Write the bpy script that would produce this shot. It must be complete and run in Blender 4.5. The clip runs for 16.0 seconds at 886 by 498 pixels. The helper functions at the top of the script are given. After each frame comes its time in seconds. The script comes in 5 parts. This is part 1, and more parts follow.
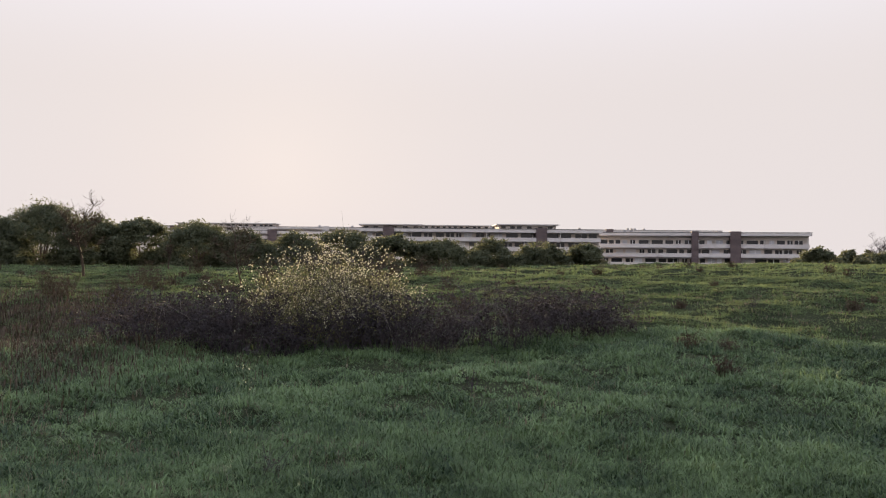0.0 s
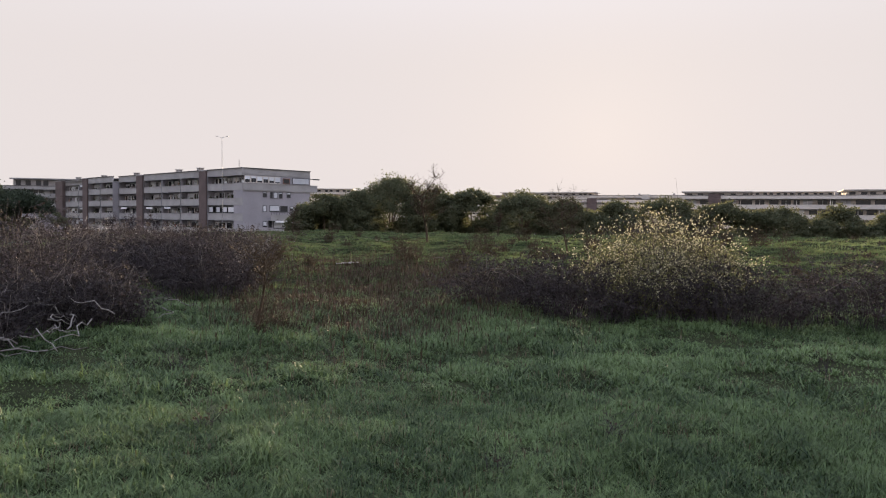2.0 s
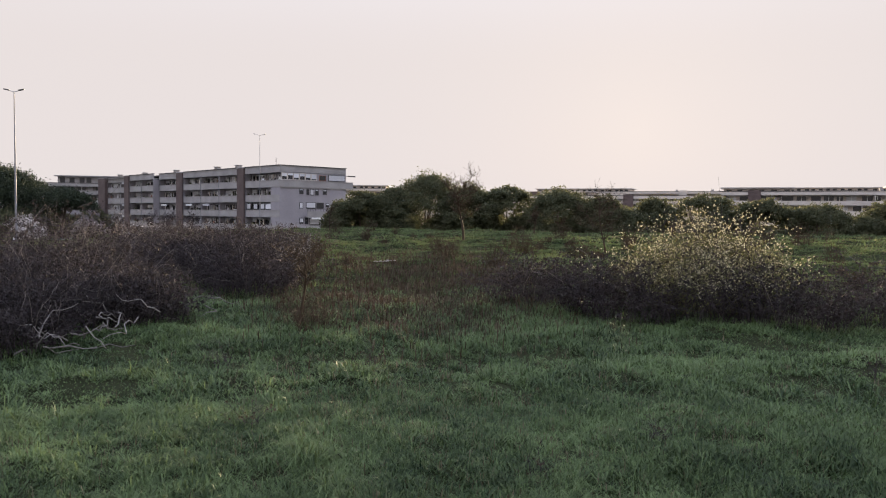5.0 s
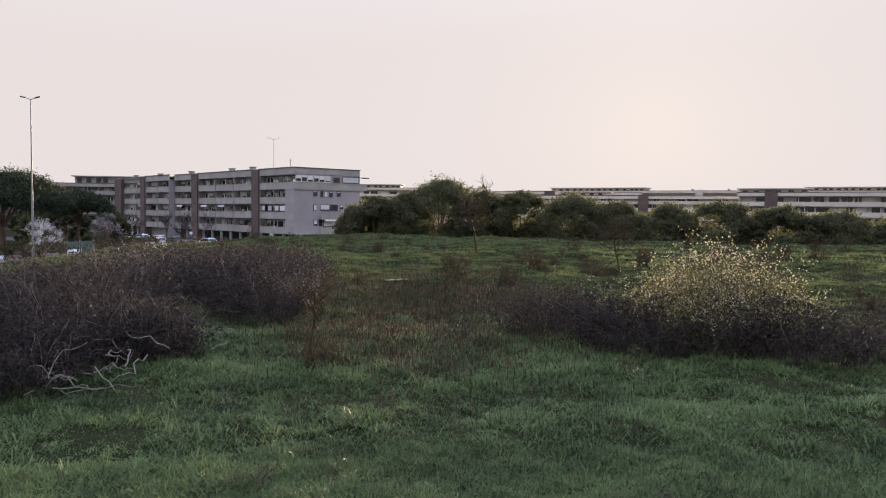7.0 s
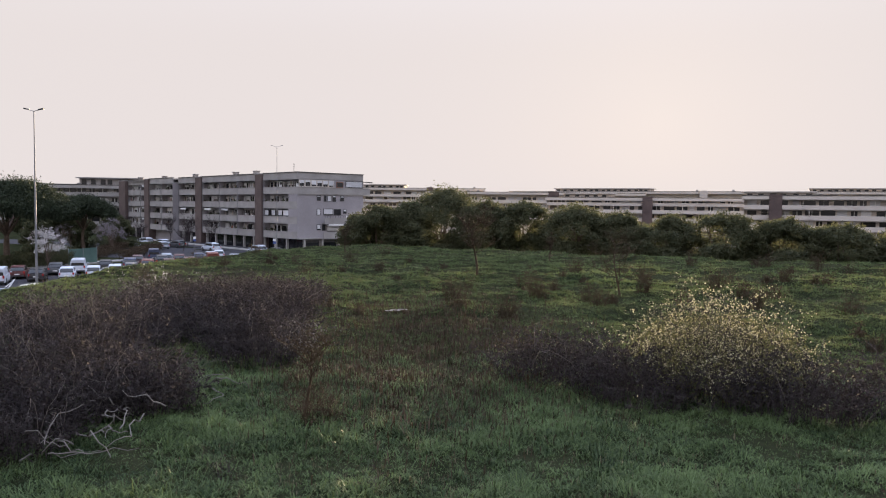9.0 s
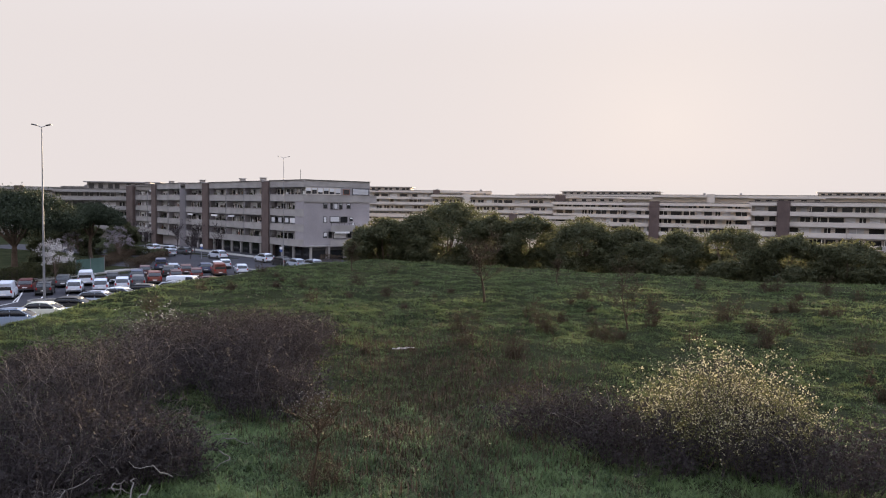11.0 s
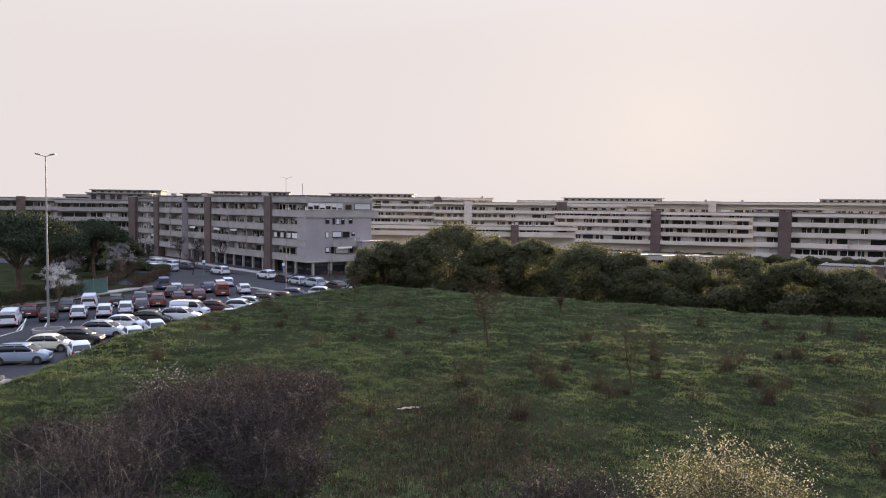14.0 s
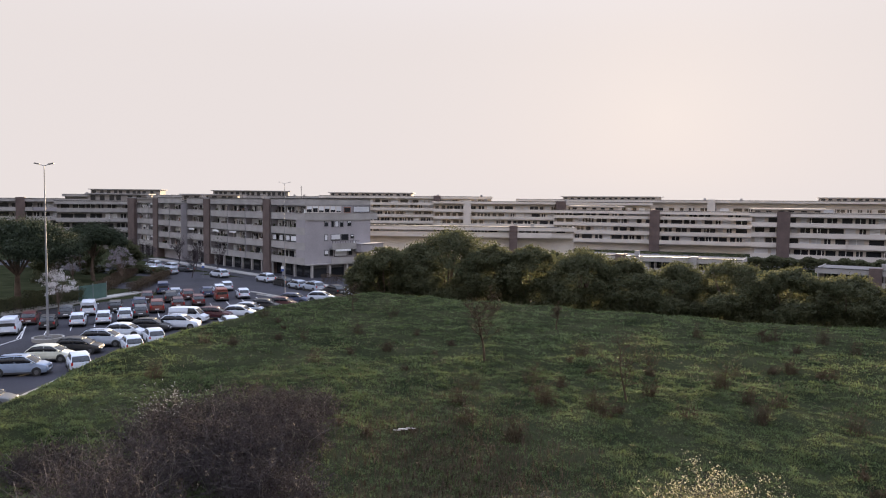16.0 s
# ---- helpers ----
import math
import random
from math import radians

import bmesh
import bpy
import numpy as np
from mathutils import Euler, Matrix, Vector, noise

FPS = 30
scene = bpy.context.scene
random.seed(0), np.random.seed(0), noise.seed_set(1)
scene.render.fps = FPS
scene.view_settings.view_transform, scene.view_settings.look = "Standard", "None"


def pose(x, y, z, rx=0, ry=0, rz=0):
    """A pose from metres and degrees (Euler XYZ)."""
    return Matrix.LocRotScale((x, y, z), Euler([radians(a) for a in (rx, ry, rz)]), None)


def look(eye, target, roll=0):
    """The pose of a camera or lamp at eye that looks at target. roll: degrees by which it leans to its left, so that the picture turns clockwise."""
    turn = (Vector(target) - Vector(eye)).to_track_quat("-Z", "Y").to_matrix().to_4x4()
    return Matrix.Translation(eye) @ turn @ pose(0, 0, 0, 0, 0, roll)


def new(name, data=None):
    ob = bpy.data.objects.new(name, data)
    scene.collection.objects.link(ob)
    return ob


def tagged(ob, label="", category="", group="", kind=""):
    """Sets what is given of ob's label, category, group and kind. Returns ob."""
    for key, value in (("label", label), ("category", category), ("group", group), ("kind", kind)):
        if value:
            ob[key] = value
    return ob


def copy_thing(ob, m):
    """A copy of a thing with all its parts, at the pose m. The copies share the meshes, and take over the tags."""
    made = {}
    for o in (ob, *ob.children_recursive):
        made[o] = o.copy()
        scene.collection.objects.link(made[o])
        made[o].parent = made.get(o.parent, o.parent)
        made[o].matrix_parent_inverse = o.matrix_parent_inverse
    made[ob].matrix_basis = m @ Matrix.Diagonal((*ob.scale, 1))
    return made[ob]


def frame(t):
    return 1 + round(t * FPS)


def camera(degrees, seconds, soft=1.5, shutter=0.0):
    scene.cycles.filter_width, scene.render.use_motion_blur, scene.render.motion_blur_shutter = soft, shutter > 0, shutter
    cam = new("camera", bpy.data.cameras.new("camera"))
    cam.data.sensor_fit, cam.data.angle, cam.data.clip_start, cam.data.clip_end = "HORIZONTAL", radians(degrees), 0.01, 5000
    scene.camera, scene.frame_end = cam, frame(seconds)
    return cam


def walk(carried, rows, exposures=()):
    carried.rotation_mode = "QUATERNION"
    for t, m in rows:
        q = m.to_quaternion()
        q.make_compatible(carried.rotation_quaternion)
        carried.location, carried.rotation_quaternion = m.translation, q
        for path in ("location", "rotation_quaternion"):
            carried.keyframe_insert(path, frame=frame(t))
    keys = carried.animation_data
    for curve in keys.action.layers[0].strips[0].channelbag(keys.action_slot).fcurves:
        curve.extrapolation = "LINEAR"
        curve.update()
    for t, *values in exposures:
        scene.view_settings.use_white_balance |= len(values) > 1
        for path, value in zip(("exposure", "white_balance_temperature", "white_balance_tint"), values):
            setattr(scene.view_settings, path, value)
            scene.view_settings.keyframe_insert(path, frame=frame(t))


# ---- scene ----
PATH = [
    (0, pose(0.43, -0.10, 6.07, 90.26, -0.46, 0.00)),
    (0.5, pose(0.39, -0.31, 5.99, 88.00, -0.83, 4.87)),
    (1, pose(0.29, -0.35, 5.97, 87.84, -0.76, 11.44)),
    (1.5, pose(0.22, -0.35, 6.03, 87.69, -0.70, 18.01)),
    (2, pose(0.07, -0.33, 6.06, 87.69, -0.53, 23.68)),
    (2.5, pose(0.01, -0.45, 6.07, 87.65, -0.49, 25.02)),
    (3, pose(-0.05, -0.46, 6.06, 87.52, -0.49, 25.35)),
    (3.5, pose(-0.05, -0.47, 6.02, 87.48, -0.55, 25.58)),
    (4, pose(-0.06, -0.46, 6.01, 87.46, -0.53, 25.82)),
    (6.5, pose(0.01, -0.26, 6.86, 87.17, -0.57, 27.07)),
    (7, pose(-0.04, -0.18, 7.18, 87.12, -0.58, 27.35)),
    (7.5, pose(-0.08, -0.13, 7.51, 87.16, -0.65, 27.41)),
    (8, pose(-0.07, -0.09, 7.89, 87.12, -0.63, 27.49)),
    (8.5, pose(0.02, -0.05, 8.32, 86.92, -0.63, 27.55)),
    (9, pose(0.07, 0.01, 8.76, 86.86, -0.66, 27.68)),
    (11.5, pose(-0.18, 0.21, 11.07, 86.70, -0.79, 28.18)),
    (12, pose(-0.25, 0.22, 11.54, 86.66, -0.76, 28.10)),
    (12.5, pose(-0.33, 0.23, 11.98, 86.71, -0.76, 28.14)),
    (13, pose(-0.34, 0.19, 12.43, 86.75, -0.76, 28.24)),
    (13.5, pose(-0.32, 0.14, 12.92, 86.78, -0.78, 28.19)),
    (14, pose(-0.27, 0.08, 13.39, 86.76, -0.63, 28.23)),
    (14.5, pose(-0.15, 0.04, 13.81, 86.62, -0.55, 28.37)),
    (15, pose(-0.07, -0.01, 14.24, 86.56, -0.54, 28.36)),
    (15.5, pose(-0.03, -0.01, 14.59, 86.47, -0.56, 28.36)),
    (16, pose(-0.00, 0.00, 14.66, 86.45, -0.52, 28.21)),
]
cam = camera(60.61, 16.0, soft=1.1)
walk(cam, PATH, ((0, 1.6), (16, 1.6)))

# ---- light: hazy bright sky, low sun in front of the camera ----
SUN_AZ, SUN_EL = 12.0, 6.2
world = bpy.data.worlds.new("hazy_sky")
scene.world = world
world.use_nodes = True
wn, wl = world.node_tree.nodes, world.node_tree.links
sky = wn.new("ShaderNodeTexSky")
sky.sky_type = "NISHITA"
sky.sun_disc = False
sky.sun_elevation, sky.sun_rotation = radians(SUN_EL), radians(-SUN_AZ)
sky.dust_density, sky.air_density = 4.0, 1.2
# haze veil, brighter towards the zenith, over a faint clear-sky glow round the sun
wco, wsep = wn.new("ShaderNodeTexCoord"), wn.new("ShaderNodeSeparateXYZ")
wl.new(wco.outputs["Generated"], wsep.inputs[0])
wup = wn.new("ShaderNodeMapRange")
wup.interpolation_type = "SMOOTHSTEP"
for k, v in (("From Min", 0.18), ("From Max", 1.0), ("To Min", 0.0), ("To Max", 1.0)):
    wup.inputs[k].default_value = v
wl.new(wsep.outputs["Z"], wup.inputs["Value"])
wveil = wn.new("ShaderNodeMix")
wveil.data_type = "RGBA"
wveil.inputs["A"].default_value = (0.2690, 0.2460, 0.2425, 1)
wveil.inputs["B"].default_value = (0.60, 0.68, 0.92, 1)
wl.new(wup.outputs["Result"], wveil.inputs["Factor"])
wmix = wn.new("ShaderNodeMix")
wmix.data_type, wmix.blend_type = "RGBA", "ADD"
wmix.inputs["Factor"].default_value = 0.0003
wl.new(wveil.outputs["Result"], wmix.inputs["A"])
wl.new(sky.outputs["Color"], wmix.inputs["B"])
# warm aureole that fades within a few degrees of the sun
sd = Vector((-math.sin(radians(SUN_AZ)) * math.cos(radians(SUN_EL)), math.cos(radians(SUN_AZ)) * math.cos(radians(SUN_EL)), math.sin(radians(SUN_EL))))
wdot = wn.new("ShaderNodeVectorMath")
wdot.operation = "DOT_PRODUCT"
wl.new(wco.outputs["Generated"], wdot.inputs[0])
wdot.inputs[1].default_value = sd
wlast = wdot.outputs["Value"]
for op, v in (("MINIMUM", 0.999999), ("ARCCOSINE", 0.0), ("MULTIPLY", -1 / radians(8.0)), ("EXPONENT", 0.0)):
    wop = wn.new("ShaderNodeMath")
    wop.operation = op
    wl.new(wlast, wop.inputs[0])
    if op in ("MINIMUM", "MULTIPLY"):
        wop.inputs[1].default_value = v
    wlast = wop.outputs[0]
wglow = wn.new("ShaderNodeMix")
wglow.data_type, wglow.blend_type = "RGBA", "ADD"
wglow.inputs["B"].default_value = (0.018, 0.014, 0.008, 1)
wl.new(wlast, wglow.inputs["Factor"])
wl.new(wmix.outputs["Result"], wglow.inputs["A"])
wl.new(wglow.outputs["Result"], wn["Background"].inputs["Color"])
wn["Background"].inputs["Strength"].default_value = 1.0

sun_data = bpy.data.lights.new("sun", "SUN")
sun_data.energy, sun_data.angle, sun_data.color = 5.0, radians(2.0), (1.0, 0.76, 0.48)
sun = new("sun", sun_data)
sun.matrix_world = look(sd * 500, (0, 0, 0))

rng = np.random.default_rng(7)


# ---- materials ----
def material(name, a, b, rough=0.8, scale=2.0, fine=20.0, bump=0.3, metal=0.0, through_light=0.0, island=0.0, per_object=0.0, spec=0.5, lo=0.5, hi=1.0):
    m = bpy.data.materials.new(name)
    m.use_nodes = True
    n, l = m.node_tree.nodes, m.node_tree.links
    p = n["Principled BSDF"]
    tc = n.new("ShaderNodeTexCoord")
    big, small = n.new("ShaderNodeTexNoise"), n.new("ShaderNodeTexNoise")
    big.inputs["Scale"].default_value, small.inputs["Scale"].default_value = scale, fine
    big.inputs["Detail"].default_value, small.inputs["Detail"].default_value = 5, 3
    for t in (big, small):
        l.new(tc.outputs["Object"], t.inputs["Vector"])
    add = n.new("ShaderNodeMath")
    add.operation = "MULTIPLY_ADD"
    l.new(small.outputs["Fac"], add.inputs[0])
    add.inputs[1].default_value = 0.5
    l.new(big.outputs["Fac"], add.inputs[2])
    rngn = n.new("ShaderNodeMapRange")
    rngn.inputs["From Min"].default_value, rngn.inputs["From Max"].default_value = lo, hi
    l.new(add.outputs[0], rngn.inputs["Value"])
    fac = rngn.outputs["Result"]
    for amount, node, sock in ((island, "ShaderNodeNewGeometry", "Random Per Island"), (per_object, "ShaderNodeObjectInfo", "Random")):
        if amount:
            g = n.new(node)
            mx = n.new("ShaderNodeMix")
            mx.inputs["Factor"].default_value = amount
            l.new(fac, mx.inputs["A"])
            l.new(g.outputs[sock], mx.inputs["B"])
            fac = mx.outputs["Result"]
    col = n.new("ShaderNodeMix")
    col.data_type = "RGBA"
    col.inputs["A"].default_value, col.inputs["B"].default_value = (*a, 1), (*b, 1)
    l.new(fac, col.inputs["Factor"])
    l.new(col.outputs["Result"], p.inputs["Base Color"])
    p.inputs["Roughness"].default_value, p.inputs["Metallic"].default_value = rough, metal
    p.inputs["Specular IOR Level"].default_value = spec
    if bump:
        bp = n.new("ShaderNodeBump")
        bp.inputs["Strength"].default_value, bp.inputs["Distance"].default_value = bump, 0.05
        l.new(add.outputs[0], bp.inputs["Height"])
        l.new(bp.outputs["Normal"], p.inputs["Normal"])
    if through_light:
        tr, ms = n.new("ShaderNodeBsdfTranslucent"), n.new("ShaderNodeMixShader")
        l.new(col.outputs["Result"], tr.inputs["Color"])
        ms.inputs["Fac"].default_value = through_light
        l.new(p.outputs[0], ms.inputs[1])
        l.new(tr.outputs[0], ms.inputs[2])
        l.new(ms.outputs[0], n["Material Output"].inputs["Surface"])
    return m


# cushions paler than the turf between: their lit tops are put into the colour
LIT_CUSHION = material("lit_turf_cushions", (0.054, 0.078, 0.032), (0.142, 0.175, 0.074), 0.75, 0.3, 2.0, 0, through_light=0.48, island=0.2, spec=0.06)
SOIL = material("meadow_soil", (0.012, 0.016, 0.008), (0.038, 0.040, 0.022), 1.0, 0.3, 7, 0.5, spec=0.0)
GRASS = material("grass_blades", (0.008, 0.022, 0.009), (0.156, 0.214, 0.086), 0.55, 0.5, 4.5, 0, through_light=0.38, island=0.5, spec=0.14, lo=0.58, hi=0.92)
GRASS_DRY = material("meadow_turf", (0.026, 0.042, 0.017), (0.142, 0.162, 0.072), 0.75, 0.22, 1.6, 0, through_light=0.45, island=0.28, spec=0.06)
DRY = material("dry_stalks", (0.075, 0.062, 0.040), (0.19, 0.16, 0.105), 0.85, 1.5, 14, 0, through_light=0.1, island=0.6, spec=0.1)
BLEACHED = material("bleached_wood", (0.10, 0.088, 0.08), (0.22, 0.20, 0.185), 0.9, 1.5, 14, 0.3, spec=0.1)
RUST_WEED = material("rusty_weeds", (0.034, 0.026, 0.018), (0.095, 0.068, 0.045), 0.85, 1.0, 14, 0, through_light=0.15, island=0.6, spec=0.1)
TWIG = material("bramble_twigs", (0.018, 0.014, 0.016), (0.090, 0.074, 0.076), 0.85, 1.5, 14, 0, island=0.6, spec=0.12)
BRAMBLE_LEAF = material("bramble_leaves", (0.014, 0.013, 0.012), (0.055, 0.044, 0.042), 0.75, 1.0, 6, 0, through_light=0.25, island=0.7, spec=0.12)
CANE = material("bramble_canes", (0.060, 0.050, 0.046), (0.20, 0.172, 0.155), 0.9, 1.5, 14, 0.2, island=0.7, spec=0.1)
SALLOW_LEAF = material("sallow_leaves", (0.045, 0.048, 0.020), (0.16, 0.155, 0.070), 0.75, 1.0, 6, 0, through_light=0.4, island=0.7, spec=0.1)
CATKIN = material("pale_catkins", (0.22, 0.205, 0.12), (0.56, 0.52, 0.36), 0.8, 1.0, 6, 0, through_light=0.45, island=0.7, spec=0.1)
BLOSSOM = material("white_blossom", (0.55, 0.52, 0.52), (0.82, 0.80, 0.80), 0.8, 1.0, 6, 0, through_light=0.4, island=0.5, spec=0.1)
FADED_BLOSSOM = material("faded_blossom", (0.16, 0.14, 0.15), (0.34, 0.31, 0.33), 0.85, 1.0, 6, 0, through_light=0.3, island=0.6, spec=0.1)
BARK = material("bark", (0.06, 0.045, 0.035), (0.16, 0.12, 0.095), 0.95, 2.0, 14, 0.8, spec=0.1)
# needles darkened: the shade on the two umbrella pines is in this colour
PINE_SHADED = material("shaded_pine_needles", (0.014, 0.022, 0.014), (0.050, 0.062, 0.034), 0.7, 0.6, 4, 0, through_light=0.3, island=0.6, spec=0.2)
BROADLEAF = material("evergreen_leaves", (0.038, 0.048, 0.024), (0.120, 0.118, 0.062), 0.65, 0.6, 4, 0, through_light=0.55, island=0.6, spec=0.25)
ASPHALT = material("asphalt", (0.014, 0.014, 0.019), (0.034, 0.033, 0.043), 0.9, 0.15, 30, 0.3, spec=0.3)
PAVING = material("pale_paving", (0.20, 0.19, 0.18), (0.32, 0.31, 0.29), 0.9, 0.5, 15, 0.3)
LINE = material("worn_line_paint", (0.35, 0.35, 0.35), (0.65, 0.65, 0.64), 0.8, 3, 20, 0.1)
STUCCO = material("grey_stucco", (0.228, 0.212, 0.222), (0.335, 0.312, 0.325), 0.9, 0.25, 6, 0.2, per_object=0.15)
STUCCO_PALE = material("pale_stucco", (0.44, 0.395, 0.355), (0.60, 0.545, 0.49), 0.9, 0.25, 6, 0.2, per_object=0.2)
CONCRETE = material("weathered_concrete", (0.225, 0.212, 0.205), (0.36, 0.34, 0.325), 0.92, 0.4, 7, 0.3, per_object=0.2)
BROWN = material("dark_brown_cladding", (0.070, 0.048, 0.044), (0.115, 0.082, 0.074), 0.8, 0.5, 8, 0.3)
ROOF = material("roof_sheathing", (0.10, 0.09, 0.085), (0.18, 0.165, 0.155), 0.95, 0.4, 8, 0.3)
FRAME = material("window_frames", (0.10, 0.085, 0.075), (0.17, 0.15, 0.13), 0.6, 2, 12, 0.1, per_object=0.5)
WHITE = material("white_paint", (0.66, 0.66, 0.66), (0.80, 0.80, 0.79), 0.6, 1, 12, 0.1)
SHUTTER = material("pale_roller_shutter", (0.38, 0.38, 0.40), (0.75, 0.75, 0.76), 0.7, 0.3, 3, 0.1, per_object=0.7)
GLASS = material("window_glass", (0.008, 0.009, 0.012), (0.032, 0.033, 0.038), 0.08, 0.4, 2, 0, per_object=0.6, spec=0.4)
STEEL = material("galvanised_steel", (0.17, 0.17, 0.18), (0.26, 0.26, 0.27), 0.65, 2, 20, 0.1, metal=0.3)
DARK_METAL = material("dark_metal", (0.03, 0.03, 0.032), (0.06, 0.06, 0.062), 0.5, 2, 20, 0.1, metal=0.3)
GREEN_MESH = material("green_hoarding", (0.040, 0.085, 0.075), (0.075, 0.135, 0.120), 0.8, 0.6, 10, 0.2)
RUBBER = material("tyre_rubber", (0.012, 0.012, 0.012), (0.03, 0.03, 0.03), 0.85, 5, 30, 0.1)
RIM = material("alloy_rim", (0.10, 0.10, 0.105), (0.20, 0.20, 0.21), 0.4, 5, 30, 0, metal=0.8)
CAR_GLASS = material("car_glass", (0.006, 0.007, 0.009), (0.016, 0.018, 0.022), 0.14, 1, 4, 0, spec=0.4)
SIGN_BLUE = material("blue_sign", (0.03, 0.07, 0.25), (0.05, 0.10, 0.32), 0.5, 2, 20, 0)
LAMP_CLEAR = material("clear_lamp", (0.35, 0.35, 0.37), (0.5, 0.5, 0.52), 0.5, 4, 20, 0)
LAMP_RED = material("red_lamp", (0.25, 0.01, 0.01), (0.4, 0.02, 0.02), 0.25, 4, 20, 0)
BRICK_RED = material("terracotta", (0.16, 0.075, 0.05), (0.26, 0.13, 0.09), 0.9, 0.6, 10, 0.2)


def slatted(m, pitch=0.06):
    n, l = m.node_tree.nodes, m.node_tree.links
    tc, wv, bp = n.new("ShaderNodeTexCoord"), n.new("ShaderNodeTexWave"), n.new("ShaderNodeBump")
    wv.bands_direction = "Z"
    wv.inputs["Scale"].default_value = 0.31 / pitch
    l.new(tc.outputs["Object"], wv.inputs["Vector"])
    l.new(wv.outputs["Fac"], bp.inputs["Height"])
    bp.inputs["Strength"].default_value, bp.inputs["Distance"].default_value = 0.5, 0.02
    l.new(bp.outputs["Normal"], n["Principled BSDF"].inputs["Normal"])


slatted(SHUTTER)


def paint(name, c):
    m = material(name, tuple(0.85 * v for v in c), c, 0.42, 0.8, 6, 0, spec=0.5)
    m.node_tree.nodes["Principled BSDF"].inputs["Coat Weight"].default_value = 0.12
    return m


PAINTS = {k: paint("car_paint_" + k, c) for k, c in dict(white=(0.56, 0.60, 0.68), silver=(0.36, 0.40, 0.47), grey=(0.075, 0.08, 0.09), black=(0.012, 0.012, 0.014),
          red=(0.085, 0.016, 0.016), maroon=(0.06, 0.012, 0.016), blue=(0.04, 0.055, 0.11), steel=(0.22, 0.27, 0.36), cream=(0.55, 0.55, 0.47), orange=(0.16, 0.036, 0.024)).items()}


# ---- mesh helpers ----
def mesh_of(name, verts, faces, mat_):
    """A mesh from arrays of places and of corners (all faces with the same number)."""
    v, f = np.asarray(verts, dtype=np.float32), np.asarray(faces, dtype=np.int32)
    me = bpy.data.meshes.new(name)
    me.vertices.add(len(v))
    me.vertices.foreach_set("co", v.ravel())
    k = f.shape[1]
    me.loops.add(f.size)
    me.loops.foreach_set("vertex_index", f.ravel())
    me.polygons.add(len(f))
    me.polygons.foreach_set("loop_start", np.arange(0, f.size, k, dtype=np.int32))
    me.update(calc_edges=True)
    me.materials.append(mat_)
    return me


def part(name, bm, mat_, parent=None, label=""):
    if isinstance(bm, bpy.types.Mesh):
        me = bm
    else:
        me = bpy.data.meshes.new(name)
        bm.to_mesh(me)
        bm.free()
        me.materials.append(mat_)
    ob = new(name, me)
    if parent:
        ob.parent = parent
    return tagged(ob, label)


def boxes(*items, bevel=0.0):
    """A bmesh of boxes, each (x0, x1, y0, y1, z0, z1)."""
    bm = bmesh.new()
    for x0, x1, y0, y1, z0, z1 in items:
        v = [bm.verts.new((x, y, z)) for z in (z0, z1) for x, y in ((x0, y0), (x1, y0), (x1, y1), (x0, y1))]
        for q in ((3, 2, 1, 0), (4, 5, 6, 7), (0, 1, 5, 4), (1, 2, 6, 5), (2, 3, 7, 6), (3, 0, 4, 7)):
            bm.faces.new([v[i] for i in q])
    if bevel:
        bmesh.ops.bevel(bm, geom=bm.edges[:], offset=bevel, segments=2, affect="EDGES", profile=0.6)
    return bm


def thing(name, m, label, category, group="", kind=""):
    ob = new(name)
    ob.matrix_world = m
    ob.empty_display_size = 0.5
    return tagged(ob, label, category, group, kind)


def tubes(P, R, sides=3):
    """Tapered round rods along polylines P (n, k, 3) with radii R (n, k): places and corners."""
    P, R = np.asarray(P, float), np.asarray(R, float)
    n, k, _ = P.shape
    d = P[:, -1] - P[:, 0]
    d /= np.linalg.norm(d, axis=1, keepdims=True) + 1e-9
    ref = np.where(np.abs(d[:, 2:3]) > 0.8, [[1.0, 0, 0]], [[0, 0, 1.0]])
    u = np.cross(d, ref)
    u /= np.linalg.norm(u, axis=1, keepdims=True) + 1e-9
    w = np.cross(d, u)
    a = np.arange(sides) * 2 * np.pi / sides
    ring = u[:, None, None, :] * np.cos(a)[None, None, :, None] + w[:, None, None, :] * np.sin(a)[None, None, :, None]
    V = P[:, :, None, :] + ring * R[:, :, None, None]
    i = np.arange(n)[:, None, None] * k * sides
    j = np.arange(k - 1)[None, :, None] * sides
    s = np.arange(sides)[None, None, :]
    s2 = (s + 1) % sides
    F = np.stack([i + j + s, i + j + s2, i + j + sides + s2, i + j + sides + s], -1).reshape(-1, 4)
    return V.reshape(-1, 3), F


def cards(c, size, aspect=0.5, r=None):
    """Small pointed leaves at the places c, turned at random: places and corners."""
    r = r or rng
    n = len(c)
    d = r.normal(size=(n, 3))
    d /= np.linalg.norm(d, axis=1, keepdims=True)
    e = np.cross(d, r.normal(size=(n, 3)))
    e /= np.linalg.norm(e, axis=1, keepdims=True)
    s = np.broadcast_to(size, (n,))[:, None]
    V = np.stack([c - d * s * 0.55, c + d * s * 0.4 + e * s * aspect * 0.75, c + d * s * 0.4 - e * s * aspect * 0.75], 1)
    return V.reshape(-1, 3), np.arange(3 * n).reshape(n, 3)


def joined(*pairs):
    V, F, o = [], [], 0
    for v, f in pairs:
        V.append(v)
        F.append(f + o)
        o += len(v)
    return np.concatenate(V), np.concatenate(F)


# ---- ground: a low grassy mound beside a car park ----
def smooth(t):
    t = np.clip(t, 0, 1)
    return t * t * (3 - 2 * t)


